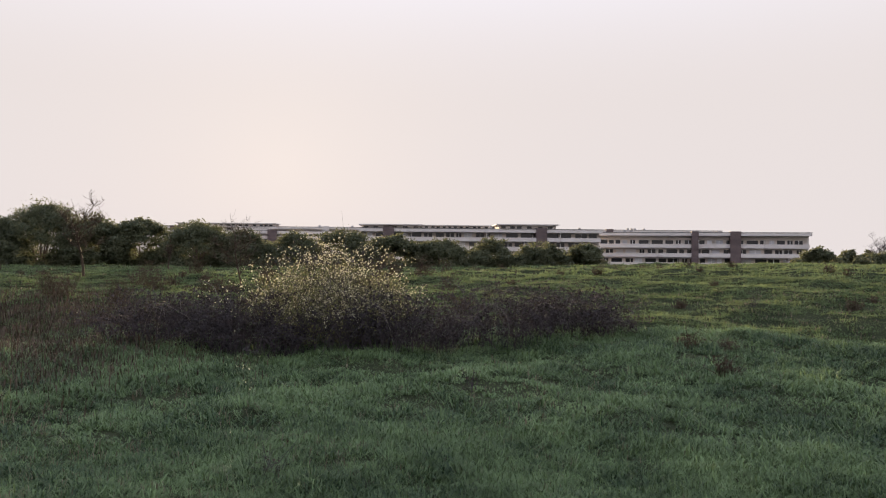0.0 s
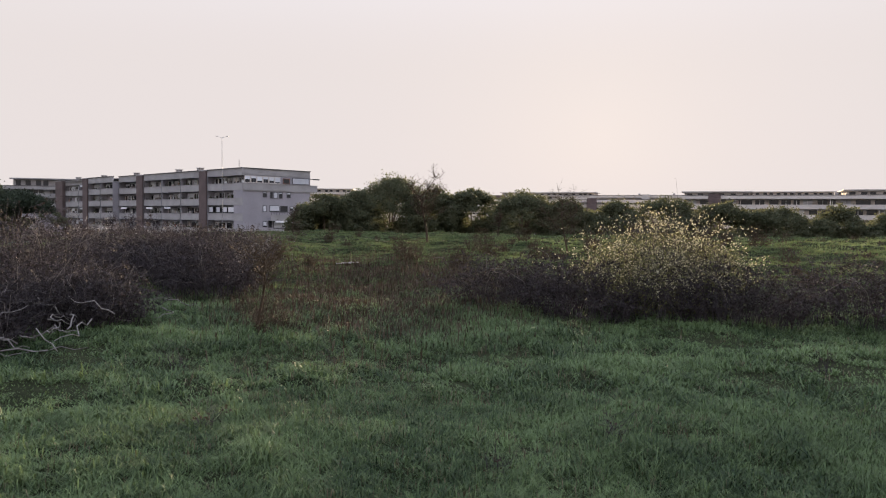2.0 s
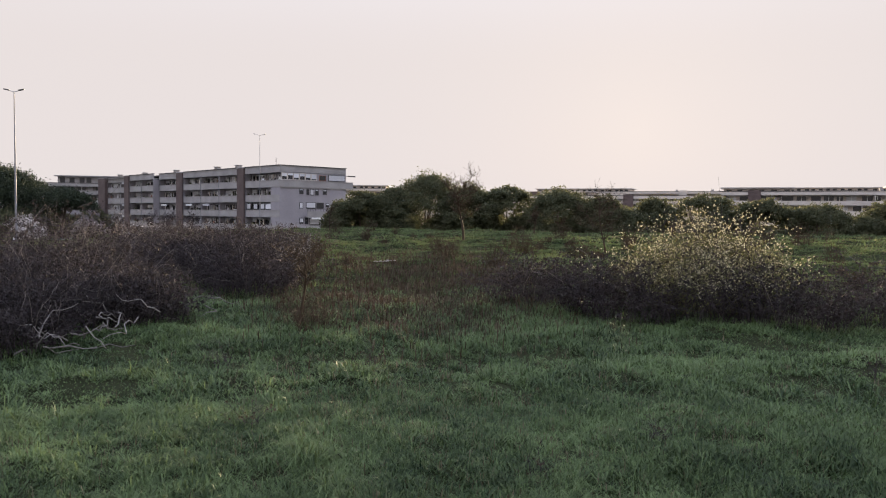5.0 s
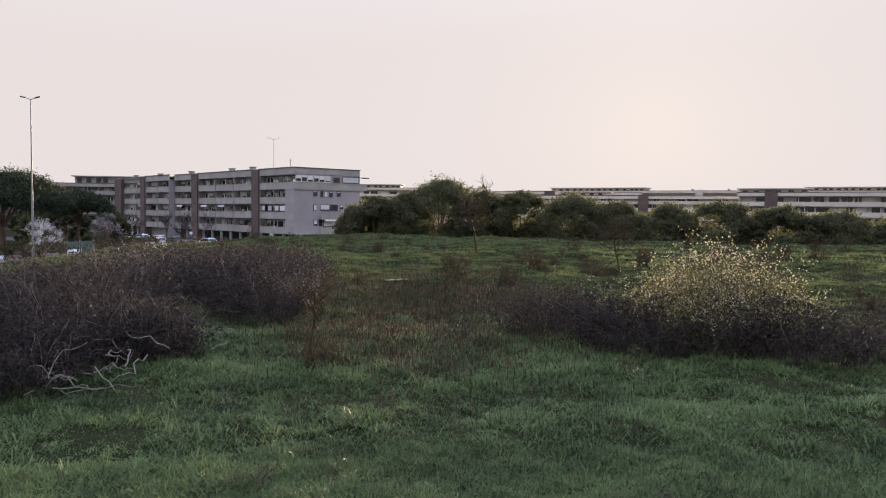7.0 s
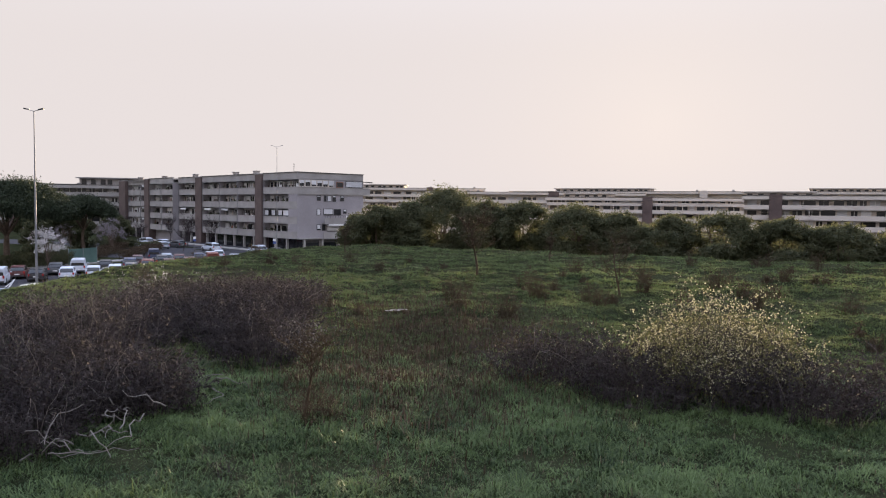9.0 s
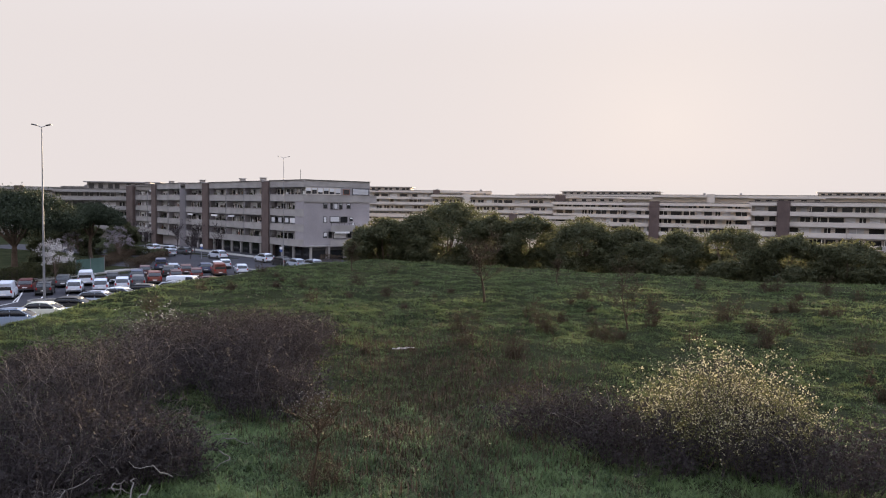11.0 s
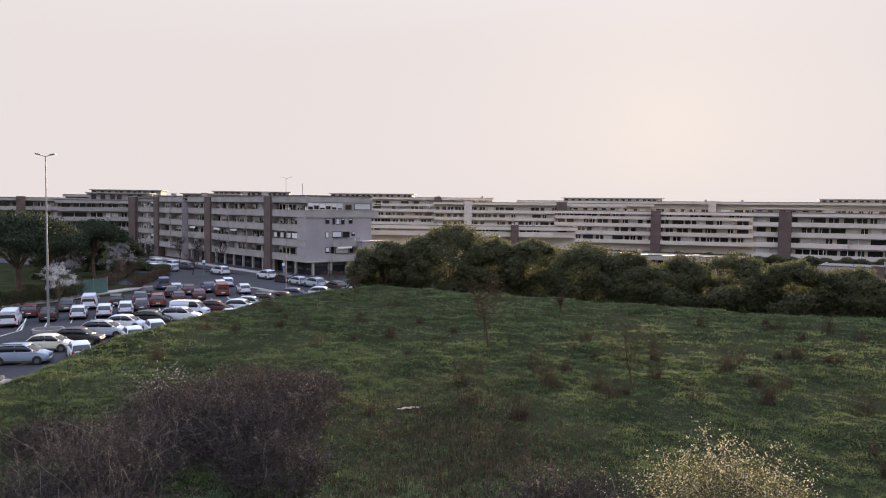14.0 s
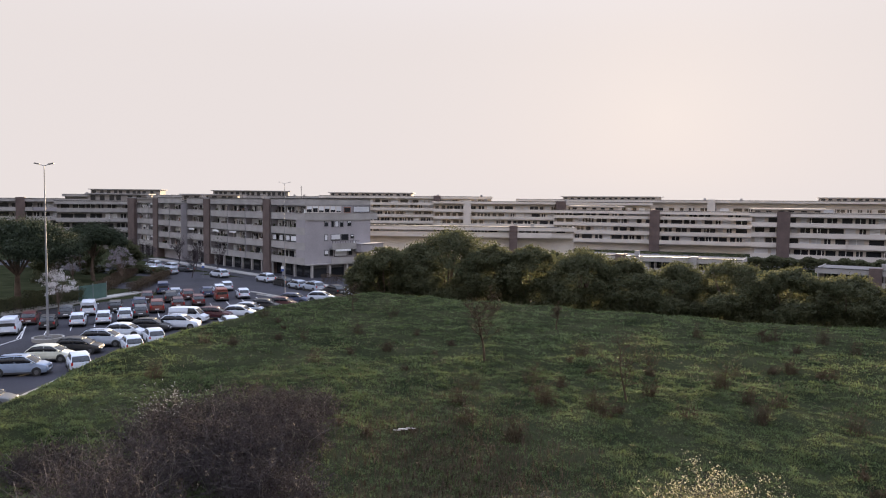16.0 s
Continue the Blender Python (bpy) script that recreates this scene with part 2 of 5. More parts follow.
def waves(x, y):
    return (0.10 * np.sin(0.43 * x + 1.3) * np.cos(0.37 * y) + 0.07 * np.sin(0.9 * x + 0.7 * y) + 0.05 * np.cos(1.3 * y - 0.8 * x + 2)
            + 0.05 * np.sin(2.3 * x + 1.7 * y) * np.cos(2.1 * y - 0.6 * x)
            + 0.025 * np.sin(4.1 * x - 1.1 * y + np.sin(1.3 * y)) * np.cos(3.6 * y + 1.4 * x + np.sin(1.1 * x)))


def height(x, y):
    x, y = np.asarray(x, float), np.asarray(y, float)
    left = np.interp(y, [-10, 10, 26, 36, 44, 57, 70], [-27, -32, -38, -43.5, -45.5, -48.5, -47.5])
    far = 70 + 0.3 * np.clip(x, 0, 200)
    m = smooth((x - left + 11) / 12) * smooth((far + 16 - y) / 17)
    d = np.hypot(x, np.maximum(y, 0))
    top = 2.4 + 2.1 * smooth((d - 3) / 52) + 0.6 * smooth((x + 8) / 40) * smooth((y - 10) / 40)
    return m * (top + waves(x, y))


def build_ground():
    g = np.concatenate([np.array([-4000, -2000, -1000, -600, -400, -300, -220, -170, -140, -115, -95, -80]), np.arange(-70, -30, 0.8), np.arange(-30, 40, 0.5), np.arange(40, 90, 0.8), np.array([92, 100, 115, 140, 180, 240, 320, 450, 700, 1200, 2200, 4000])])
    X, Y = np.meshgrid(g, g, indexing="ij")
    V = np.stack([X, Y, height(X, Y)], -1).reshape(-1, 3)
    n = len(g)
    i = (np.arange(n - 1)[:, None] * n + np.arange(n - 1)[None, :]).ravel()
    me = mesh_of("ground", V, np.stack([i, i + n, i + n + 1, i + 1], 1), SOIL)
    me.polygons.foreach_set("use_smooth", np.ones(len(me.polygons), dtype=bool))
    return tagged(new("ground", me), "grassy mound and level ground reaching the horizon", "ground", kind="structure")


build_ground()

LOT = boxes((-93, -56, -60, 84, -0.4, 0.02), (-55.99, -46, -60, 40, -0.4, 0.02), (-112, -40, 84.01, 108, -0.4, 0.02), (-175, -112.01, 100, 112, -0.4, 0.02), (-80, 90, 194, 228, -0.4, 0.02))
tagged(part("road", LOT, ASPHALT), "dark worn asphalt of a car park and its road", "road", kind="structure")

# ---- trees ----
def tree_meshes(seed, height_, base, rx, leaves, leaf, bark_r, lobes, dome):
    """Trunk with limbs, and a crown of leaf clumps with an uneven outline; dome: 0 a bush to the ground, 1 an umbrella."""
    r = np.random.default_rng(seed)
    low = base * (0.15 + 0.85 * dome)
    a = r.uniform(0, 2 * np.pi, lobes)
    q = np.sqrt(r.uniform(0.0, 1, lobes))
    lr = rx * r.uniform(0.24, 0.33, lobes)
    u = np.where(np.arange(lobes) % 3 != 0, 1.0, r.uniform(0, 1, lobes) if dome < 0.5 else r.uniform(0.25, 1, lobes) ** 0.8)
    cap = np.sqrt(np.clip(1 - 0.72 * q * q, 0.05, 1))
    top = low + (height_ - low) * cap - lr * 0.9
    lob = np.stack([q * rx * 0.80 * np.cos(a), q * rx * 0.80 * np.sin(a), np.maximum(low + lr * 0.4, low + (top - low) * u)], 1)
    lob[0] = (0, 0, height_ - lr[0] * 0.9)
    held = lob[(q < 0.8) & (lob[:, 2] > base * 0.7 + 0.8)][:12]
    if len(held) < 3:
        held = lob[np.argsort(-lob[:, 2])[:4]]
    k = 6
    t = np.linspace(0, 1, k)[None, :, None]
    fork = np.array([0, 0, base * 0.7])
    mid = fork + (held - fork) * np.array([0.45, 0.45, 0.4])
    P = (1 - t) ** 2 * fork + 2 * t * (1 - t) * mid[:, None, :] + t * t * held[:, None, :]
    R = np.linspace(bark_r * 0.5, bark_r * 0.1, k)[None, :].repeat(len(held), 0)
    s = np.linspace(-0.05, 1, 7)
    lean = r.normal(size=2) * 0.2
    tp = np.stack([lean[0] * np.sin(s * np.pi), lean[1] * np.sin(s * np.pi), s * base * 0.8], -1)[None]
    tv, tf = tubes(tp, np.linspace(bark_r * 1.2, bark_r * 0.65, 7)[None, :], 9)
    lv, lf = tubes(P, R, 6)
    trunk = mesh_of("trunk", *joined((tv, tf), (lv, lf)), BARK)
    per = 36
    n_cl = leaves // per
    w = lr ** 2 / (lr ** 2).sum()
    idx = r.choice(lobes, n_cl, p=w)
    d = r.normal(size=(n_cl, 3))
    d[:, 2] = d[:, 2] * (1 - 0.5 * dome) + 0.35 * dome
    d /= np.linalg.norm(d, axis=1, keepdims=True)
    cl = lob[idx] + d * (lr[idx] * r.uniform(0.45, 1.0, n_cl))[:, None] * np.array([1, 1, 0.75])
    cs = r.uniform(0.3, 1.0, n_cl) * rx * 0.055 + 0.10
    cc = np.repeat(cl, per, 0) + r.normal(size=(n_cl * per, 3)) * np.repeat(cs, per)[:, None] * np.array([1, 1, 0.7])
    cc[:, 2] = np.maximum(cc[:, 2], 0.05)
    return trunk, cc, leaf * r.uniform(0.6, 1.3, len(cc)), r


def tree(name, seed, m, height_, base, rx, leaves, leaf, bark_r, mat_, label, category="tree", group="", lobes=14, dome=0.0, aspect=0.45):
    trunk, c, s, r = tree_meshes(seed, height_, base, rx, leaves, leaf, bark_r, lobes, dome)
    ob = thing(name, m, label, category, group)
    part("trunk", trunk, BARK, ob)
    part("crown", mesh_of("crown", *cards(c, s, aspect, r), mat_), mat_, ob)
    return ob


def on(x, y, turn=0.0, up=-0.1):
    return pose(x, y, float(height(x, y)) + up, 0, 0, turn)


# tree belt beyond the meadow: (x, y, top above sea, crown radius, 0 domed evergreen or 1 dense evergreen)
BELT = [(-55.2, 82.5, 7.9, 3.3, 1), (-51.0, 80.0, 9.2, 3.7, 1), (-47.5, 81.5, 9.6, 3.9, 1), (-44.2, 84.0, 11.7, 6.9, 0), (-37.6, 82.5, 10.0, 4.4, 1), (-33.0, 83.5, 9.9, 4.4, 1), (-27.2, 85.0, 9.5, 5.6, 0),
        (-22.0, 86.0, 8.6, 4.2, 1), (-17.0, 86.0, 8.5, 4.8, 0), (-11.2, 86.5, 8.9, 5.0, 0), (-5.5, 87.0, 8.3, 4.6, 1), (0.0, 87.0, 8.0, 4.4, 0), (6.0, 88.0, 7.9, 4.2, 1), (12.0, 89.0, 7.7, 4.2, 1),
        (17.0, 89.0, 7.3, 3.4, 1)]
for i, (x, y, h, rx, kd) in enumerate(BELT, -1):
    z = float(height(x, y))
    hh = h - z + 0.2
    # domed pines in the lighter evergreen leaves: the sun's glow is in the colour
    if kd == 0:
        tree("domed_evergreen", 20 + i, on(x, y), hh, hh * 0.36, rx, 44000 if rx > 6 else 28000, 0.27, 0.28, BROADLEAF, "dark evergreen tree with a broad domed crown at the meadow edge", "tree", "tree belt beyond the meadow", 36, 0.45, 0.35)
    else:
        tree("evergreen_tree", 20 + i, on(x, y), hh, hh * 0.22, rx, 25000, 0.25, 0.16, BROADLEAF, "dense dark evergreen tree in a hedge line beside the meadow", "tree", "tree belt beyond the meadow", 34, 0.0, 0.5)
# lower second line behind the belt and round the houses
for i, (x, y) in enumerate([(-52, 118), (-42, 116), (70, 124), (84, 126), (96, 134), (108, 140),
                            (-126, 102), (-132, 98), (-141, 103), (-148, 99), (-122, 84), (-130, 90), (-136, 93)]):
    if i == 0:
        far_tree = tree("evergreen_tree", 50, pose(x, y, -0.3), 7.4, 1.5, 3.6, 9000, 0.40, 0.16, BROADLEAF, "dense dark evergreen tree behind the tree belt", "tree", "trees behind the belt", 30, 0.0, 0.5)
    else:
        copy_thing(far_tree, pose(x, y, -0.3, 0, 0, 47 * i))
tree("umbrella_pine", 60, pose(-96, 61.0, 0), 12.6, 6.4, 8.2, 76000, 0.28, 0.42, PINE_SHADED, "large old umbrella pine with bare spreading limbs behind the car park", "tree", "", 70, 1.0, 0.35)
tree("umbrella_pine", 61, pose(-119.5, 90, 0), 10.6, 5.6, 5.6, 50000, 0.28, 0.32, PINE_SHADED, "round-headed umbrella pine in front of the apartment house", "tree", "", 60, 1.0, 0.35)
tree("blossom_tree", 62, pose(-88.7, 61.6, 0), 6.0, 1.7, 2.4, 3600, 0.10, 0.11, BLOSSOM, "small almond tree in full white blossom beside the car park", "tree", "", 22, 0.6, 0.8)


def bare_tree(name, seed, m, h, spread, label, mat_, thick=0.05, fork=0.4, group=""):
    """A leafless tree: trunk, limbs, and two orders of twigs."""
    r = np.random.default_rng(seed)
    ob = thing(name, m, label, "tree", group)
    s = np.linspace(0, 1, 6)
    trunk = np.stack([0.06 * h * np.sin(s * 3 + seed), 0.04 * h * np.cos(s * 2.3 + seed) - 0.04 * h, s * h * 0.8], 1)
    v, f = tubes([trunk], [np.linspace(thick, thick * 0.35, 6)], 7)
    part("trunk", mesh_of("trunk", v, f, mat_), mat_, ob)

    def grow(src, n, length, rad, rise):
        k = r.integers(0, len(src), n)
        d = r.normal(size=(n, 3))
        d[:, 2] = np.abs(d[:, 2]) * 0.6 + rise
        d /= np.linalg.norm(d, axis=1, keepdims=True)
        L = (length * r.uniform(0.5, 1.2, n))[:, None]
        p0 = src[k]
        p1 = p0 + d * L * 0.5 + r.normal(size=(n, 3)) * 0.05 * length
        p2 = p0 + d * L + np.array([0, 0, 0.12 * length])
        return np.stack([p0, p1, p2], 1), np.tile(np.array([[1, 0.75, 0.4]]) * rad, (n, 1))
    t = np.linspace(fork, 1, 24)[:, None]
    src = np.stack([np.interp(t[:, 0], s, trunk[:, c]) for c in range(3)], 1)
    P1, R1 = grow(src, 16, spread, thick * 0.4, 0.5)
    P2, R2 = grow(P1[:, 1:].reshape(-1, 3), 110, spread * 0.55, thick * 0.2, 0.35)
    P3, R3 = grow(P2[:, 1:].reshape(-1, 3), 420, spread * 0.32, thick * 0.11, 0.25)
    sets = [tubes(P, R) for P, R in ((P1, R1), (P2, R2), (P3, R3))]
    part("crown", mesh_of("crown", *joined(*sets), mat_), mat_, ob)
    return ob


for i, (x, y) in enumerate([(-129.5, 110.5), (-125.0, 114.5), (-118.5, 113.0), (-114.2, 115.0), (-108.0, 102.5), (-136.0, 113.0)]):
    bare_tree("bare_tree", 200 + i, pose(x, y, 0, 0, 0, 60 * i), 5.4 + 0.5 * (i % 3), 1.9, "leafless brown street tree in front of the apartment house", TWIG, 0.11, 0.35, "street trees by the house")
bare_tree("bare_tree", 210, pose(71, 122, 0), 9.6, 2.0, "tall leafless tree on the far side of the meadow", TWIG, 0.16)
for i, (x, y, h, rx) in enumerate([(52, 104, 7.4, 3.6), (57.5, 106, 7.2, 3.4), (63, 108, 7.0, 3.4), (74, 116, 7.0, 3.2)]):
    tree("evergreen_tree", 230 + i, on(x, y), h - float(height(x, y)), 1.4, rx, 12000, 0.3, 0.16, BROADLEAF, "dense dark evergreen tree in a hedge line beside the meadow", "tree", "tree belt beyond the meadow", 26, 0.0, 0.5)

for i, (x, y) in enumerate([(-119.0, 85.5), (-121.0, 97.0), (-112.0, 90.0)]):
    tree("blossom_tree", 240 + i, pose(x, y, 0), 5.6 + 0.4 * i, 1.6, 2.7, 1500, 0.13, 0.12, FADED_BLOSSOM, "small fruit tree with thin greyish blossom under the pines", "tree", "fruit trees", 18, 0.5, 0.8)

# ---- main apartment house: long stepped block with balcony bands ----
BANDS = [(2.45, 3.75), (5.3, 6.6), (8.2, 9.5), (11.0, 12.3)]
TOWERS = [(-15.5, -12.8, -0.35), (-43.4, -40.4, -0.35), (-70.2, -67.4, -1.75), (-92.0, -87.2, -0.35)]


def window(parent, x0, x1, z0, z1, y, shut=0.0, panes=2, side=False, frame_mat=None):
    """A framed window in a wall that faces -y (or +x when side), its roller shutter let down by the share shut."""
    def pl(a, b, c, d, e, f):
        return (-d, -c, a, b, e, f) if side else (a, b, c, d, e, f)
    t = 0.10
    fr = part("window", boxes(pl(x0, x1, y - 0.06, y + 0.02, z1 - t, z1), pl(x0, x1, y - 0.06, y + 0.02, z0, z0 + t), pl(x0, x0 + t, y - 0.06, y + 0.02, z0 + t, z1 - t),
                              pl(x1 - t, x1, y - 0.06, y + 0.02, z0 + t, z1 - t)), frame_mat or FRAME, parent)
    w = (x1 - x0 - 2 * t) / panes
    zs = z1 - t - (z1 - z0 - 2 * t) * shut
    for i in range(panes):
        a = x0 + t + i * w
        if shut < 0.95:
            part("pane", boxes(pl(a + 0.02, a + w - 0.02, y - 0.02, y, z0 + t, zs)), GLASS, fr)
    if shut > 0.05:
        part("roller_shutter", boxes(pl(x0 + t, x1 - t, y - 0.05, y - 0.012, zs, z1 - t)), SHUTTER, fr)
    return fr


def main_house():
    r = random.Random(3)
    H = thing("apartment_house", pose(-90.4, 113.5, 0, 0, 0, -19.9), "grey stucco apartment house with long balcony bands and brown stair towers", "apartment building")
    part("wall", boxes((-92, -0.0, 1.5, 15.3, -1, 13.9)), STUCCO, H)
    part("gable_wall", boxes((-0.02, 0.0 + 0.05, 0.02, 15.25, 2.45, 10.95), (-3.2, -0.03, 0.03, 1.49, 3.78, 5.28), (-3.2, -0.03, 0.03, 1.49, 6.62, 8.18), (-3.2, -0.03, 0.03, 1.49, 9.52, 10.98)), STUCCO, H)
    part("roof", boxes((-91.8, -0.1, 0.2, 15.2, 14.6, 14.8)), ROOF, H)
    spans = [(-12.8, 0.0), (-40.4, -15.5), (-53.3, -43.4), (-67.4, -53.3), (-87.2, -70.2)]
    steps = [0.0, 0.0, 0.0, -1.4, 0.5]
    # bay that stands forward of the long front, with a blank return wall
    part("bay_wall", boxes((-67.4, -53.43, 0.1, 1.49, -1, 13.84)), STUCCO, H)
    part("return_wall", boxes((-53.42, -53.3, -1.39, 1.48, -1, 13.74)), STUCCO, H)
    for (a, b), st in zip(spans, steps):
        part("roof_fascia", boxes((a, b, st, st + 0.25, 13.75, 15.05)), CONCRETE, H)
        part("roof_edge", boxes((a, b, st - 0.12, st + 0.3, 15.05, 15.18)), DARK_METAL, H)
        part("roof_slab", boxes((a, b, st + 0.26, min(st, 0.0) + 1.5, 13.85, 14.05)), CONCRETE, H)
    part("roof_fascia", boxes((-0.25, 0.0, 0.26, 15.3, 13.75, 15.05)), CONCRETE, H)
    part("roof_edge", boxes((-0.3, 0.12, 0.31, 15.4, 15.05, 15.18)), DARK_METAL, H)
    for f, (z0, z1) in enumerate(BANDS):
        for (a, b), st in zip(spans, steps):
            # split balconies with party walls between the flats
            n = max(1, round((b - a) / 9.0))
            w = (b - a) / n
            for i in range(n):
                x0, x1 = a + i * w, a + (i + 1) * w
                inset = 3.2 if (b == 0.0 and i == n - 1 and f < 3) else 0.0
                x1e = x1
                yb = min(st, 0.0) + 1.5
                part("balcony", boxes((x0 + 0.04, x1e - 0.04, st, st + 0.16, z0, z1), (x0 + 0.04, x1e - 0.04, st + 0.165, yb, z0, z0 + 0.22),
                                            (x0 + 0.04, x1e - 0.04, st - 0.05, st + 0.2, z1, z1 + 0.07)), CONCRETE, H)
                part("party_wall", boxes((x0 - 0.07, x0 + 0.07, st + 0.2, yb - 0.01, z0 + 0.25, z1 + 1.45)), STUCCO, H)
                # doors and windows behind the balcony
                x = x0 + 0.5
                while x + 1.0 < x1e - inset:
                    wd = r.choice((0.9, 1.3, 1.7, 2.2, 2.6))
                    if x + wd > x1e - inset - 0.2:
                        break
                    if r.random() < 0.94:
                        zl = z0 + 0.25 if r.random() < 0.6 else z0 + 1.0
                        window(H, x, x + wd, zl, z1 + 1.2, yb - 0.04, r.choice((0, 0, 0, 0, 0.25, 0.5, 1.0)), 1 if wd < 1.1 else (2 if wd < 2 else 3), frame_mat=r.choice((FRAME, WHITE, SHUTTER, WHITE)))
                    x += wd + r.choice((0.08, 0.15, 0.3, 0.6))
                # curtains, screens, racks and potted plants along the balcony
                x = x0 + 0.4
                while x < x1e - inset - 0.6:
                    k = r.random()
                    w_ = r.uniform(0.14, 0.5)
                    yy = r.uniform(st + 0.5, yb - 0.35)
                    if k < 0.45:
                        part("curtain", boxes((x, x + w_, yb - 0.2, yb - 0.14, z0 + 0.3, z1 + r.uniform(0.9, 1.25))), r.choice((WHITE, SHUTTER, SHUTTER, STUCCO_PALE)), H)
                    elif k < 0.6:
                        part("screen", boxes((x, x + w_ * 1.5, yy, yy + 0.05, z0 + 0.3, z1 + r.uniform(0.1, 0.9))), r.choice((BROWN, SHUTTER, BRICK_RED, DARK_METAL)), H)
                    elif k < 0.75:
                        part("cupboard", boxes((x, x + w_ + 0.3, yy, yy + 0.4, z0 + 0.23, z1 + r.uniform(0.1, 0.7))), r.choice((WHITE, FRAME, CONCRETE, BROWN)), H)
                    elif k < 0.88:
                        n_ = 60
                        pr = np.random.default_rng(r.randrange(9999))
                        tagged(part("potted_plant", mesh_of("potted_plant", *cards(pr.normal(size=(n_, 3)) * [0.22, 0.15, 0.25] + [x, st + 0.5, z1 + 0.12], 0.2, 0.5, pr), BROADLEAF), BROADLEAF, H), "", kind="stuff")
                    x += w_ + r.uniform(0.2, 1.1)
                for _ in range(2):
                    if r.random() < 0.4:
                        xa = r.uniform(x0 + 0.5, x1e - 1.5)
                        part("air_conditioner", boxes((xa, xa + 0.8, yb - 0.4, yb - 0.07, z0 + 0.3, z0 + 0.9)), WHITE, H)
                part("drain_pipe", boxes((x0 + 0.12, x0 + 0.22, st - 0.09, st - 0.005, z0 - 0.1, z1 + 1.5)), STEEL, H)
                if r.random() < 0.2:
                    part("sun_awning", boxes((x0 + 1, x0 + 4, st + 0.1, yb - 0.45, z1 + 1.3, z1 + 1.36), (x0 + 1, x0 + 4, st + 0.05, st + 0.1, z1 + 0.95, z1 + 1.36)), r.choice((SHUTTER, WHITE, SHUTTER)), H)
                if r.random() < 0.35:
                    part("plant_box", boxes((x0 + 2, x0 + 3.2, st + 0.22, st + 0.45, z1 - 0.1, z1 + 0.22)), BROADLEAF, H)
    # top band turns the corner and runs along the gable
    part("balcony", boxes((0.06, 0.22, -0.0, 16.9, 11.0, 12.3), (-0.0, 0.27, -0.05, 16.95, 12.3, 12.37), (-1.5, 0.05, 15.4, 16.9, 11.0, 11.2)), CONCRETE, H)
    part("awning", boxes((-1.0, 0.6, 15.5, 17.2, 13.6, 13.68), (0.5, 0.6, 15.5, 17.2, 13.45, 13.6)), DARK_METAL, H)
    # gable: glazed strip, wide white shutter, small windows floor by floor
    for i in range(6):
        window(H, 0.35 + i * 1.32, 1.61 + i * 1.32, 12.4, 13.7, -0.06, (0.5, 0.3, 0.7, 0.4, 0.6, 0.8)[i], 2, True, STUCCO_PALE)
    window(H, 8.8, 10.4, 12.4, 13.5, -0.06, 0, 1, True, BRICK_RED)
    window(H, 11.0, 15.0, 12.45, 13.7, -0.06, 1.0, 1, True, DARK_METAL)
    for y0, y1, z0, z1, sh in ((4.3, 5.2, 9.75, 10.8, 0.2), (5.9, 6.5, 9.6, 10.8, 0), (6.7, 7.6, 9.6, 10.8, 1), (7.9, 8.7, 9.6, 10.8, 0.2), (9.7, 10.6, 9.75, 10.8, 0.3),
                               (4.3, 5.1, 7.0, 8.2, 1.0), (5.8, 8.0, 7.0, 8.25, 0.9), (8.2, 9.9, 7.0, 8.2, 0), (10.4, 11.2, 7.3, 8.1, 0.4),
                               (4.3, 5.2, 4.1, 5.2, 0.8), (5.5, 6.3, 4.0, 5.3, 0), (6.6, 9.6, 3.85, 5.2, 0.97), (9.9, 10.8, 4.0, 5.2, 0)):
        window(H, y0, y1, z0, z1, -0.06, sh, 1, True, DARK_METAL)
    part("awning", boxes((0.1, 1.1, 6.4, 9.8, 5.22, 5.28), (1.0, 1.1, 6.4, 9.8, 4.95, 5.22)), WHITE, H)
    part("railing", boxes(*[(0.92, 0.96, y_, y_ + 0.05, 6.5, 6.9) for y_ in np.arange(5.6, 11.8, 0.6)], (0.9, 0.98, 5.5, 11.9, 6.9, 6.95)), DARK_METAL, H)
    part("cornice", boxes((0.051, 0.16, 0.02, 15.25, 10.86, 10.99)), CONCRETE, H)
    part("balcony", boxes((0.06, 1.0, 5.5, 11.9, 5.3, 5.5), (0.9, 1.0, 5.5, 11.9, 5.5, 6.5)), CONCRETE, H)
    part("balcony", boxes((0.06, 1.0, 5.3, 13.5, 2.45, 2.65), (0.9, 1.0, 5.3, 13.5, 2.65, 3.7)), CONCRETE, H)
    annex = part("terrace_annex", boxes((0.06, 2.6, 11.2, 16.6, 4.7, 6.25), (0.0, 2.75, 11.0, 16.75, 6.25, 6.35)), STUCCO, H)
    part("screen", boxes((0.3, 0.45, 10.9, 11.15, 5.2, 7.0)), SHUTTER, annex)
    # corner windows of the long side next to the gable, dark framed
    part("veranda", boxes((-12.7, -3.25, 0.2, 0.3, 7.95, 8.18), (-12.7, -3.25, 0.2, 0.3, 6.68, 6.78)), DARK_METAL, H)
    for x0, x1, sh in ((-12.5, -11.0, 0.95), (-9.9, -8.4, 1.0), (-7.3, -5.8, 0.95), (-5.5, -3.4, 1.0)):
        window(H, x0, x1, 6.79, 7.94, 0.28, sh, 1, frame_mat=DARK_METAL)
    # ground floor arcade
    for x in np.arange(-86, 0, 4.3):
        part("pillar", boxes((x, x + 0.4, 0.15, 0.55, -1, 2.44)), CONCRETE, H)
    part("shop_front", boxes((-86.5, -0.2, 1.3, 1.45, -0.9, 2.3)), GLASS, H)
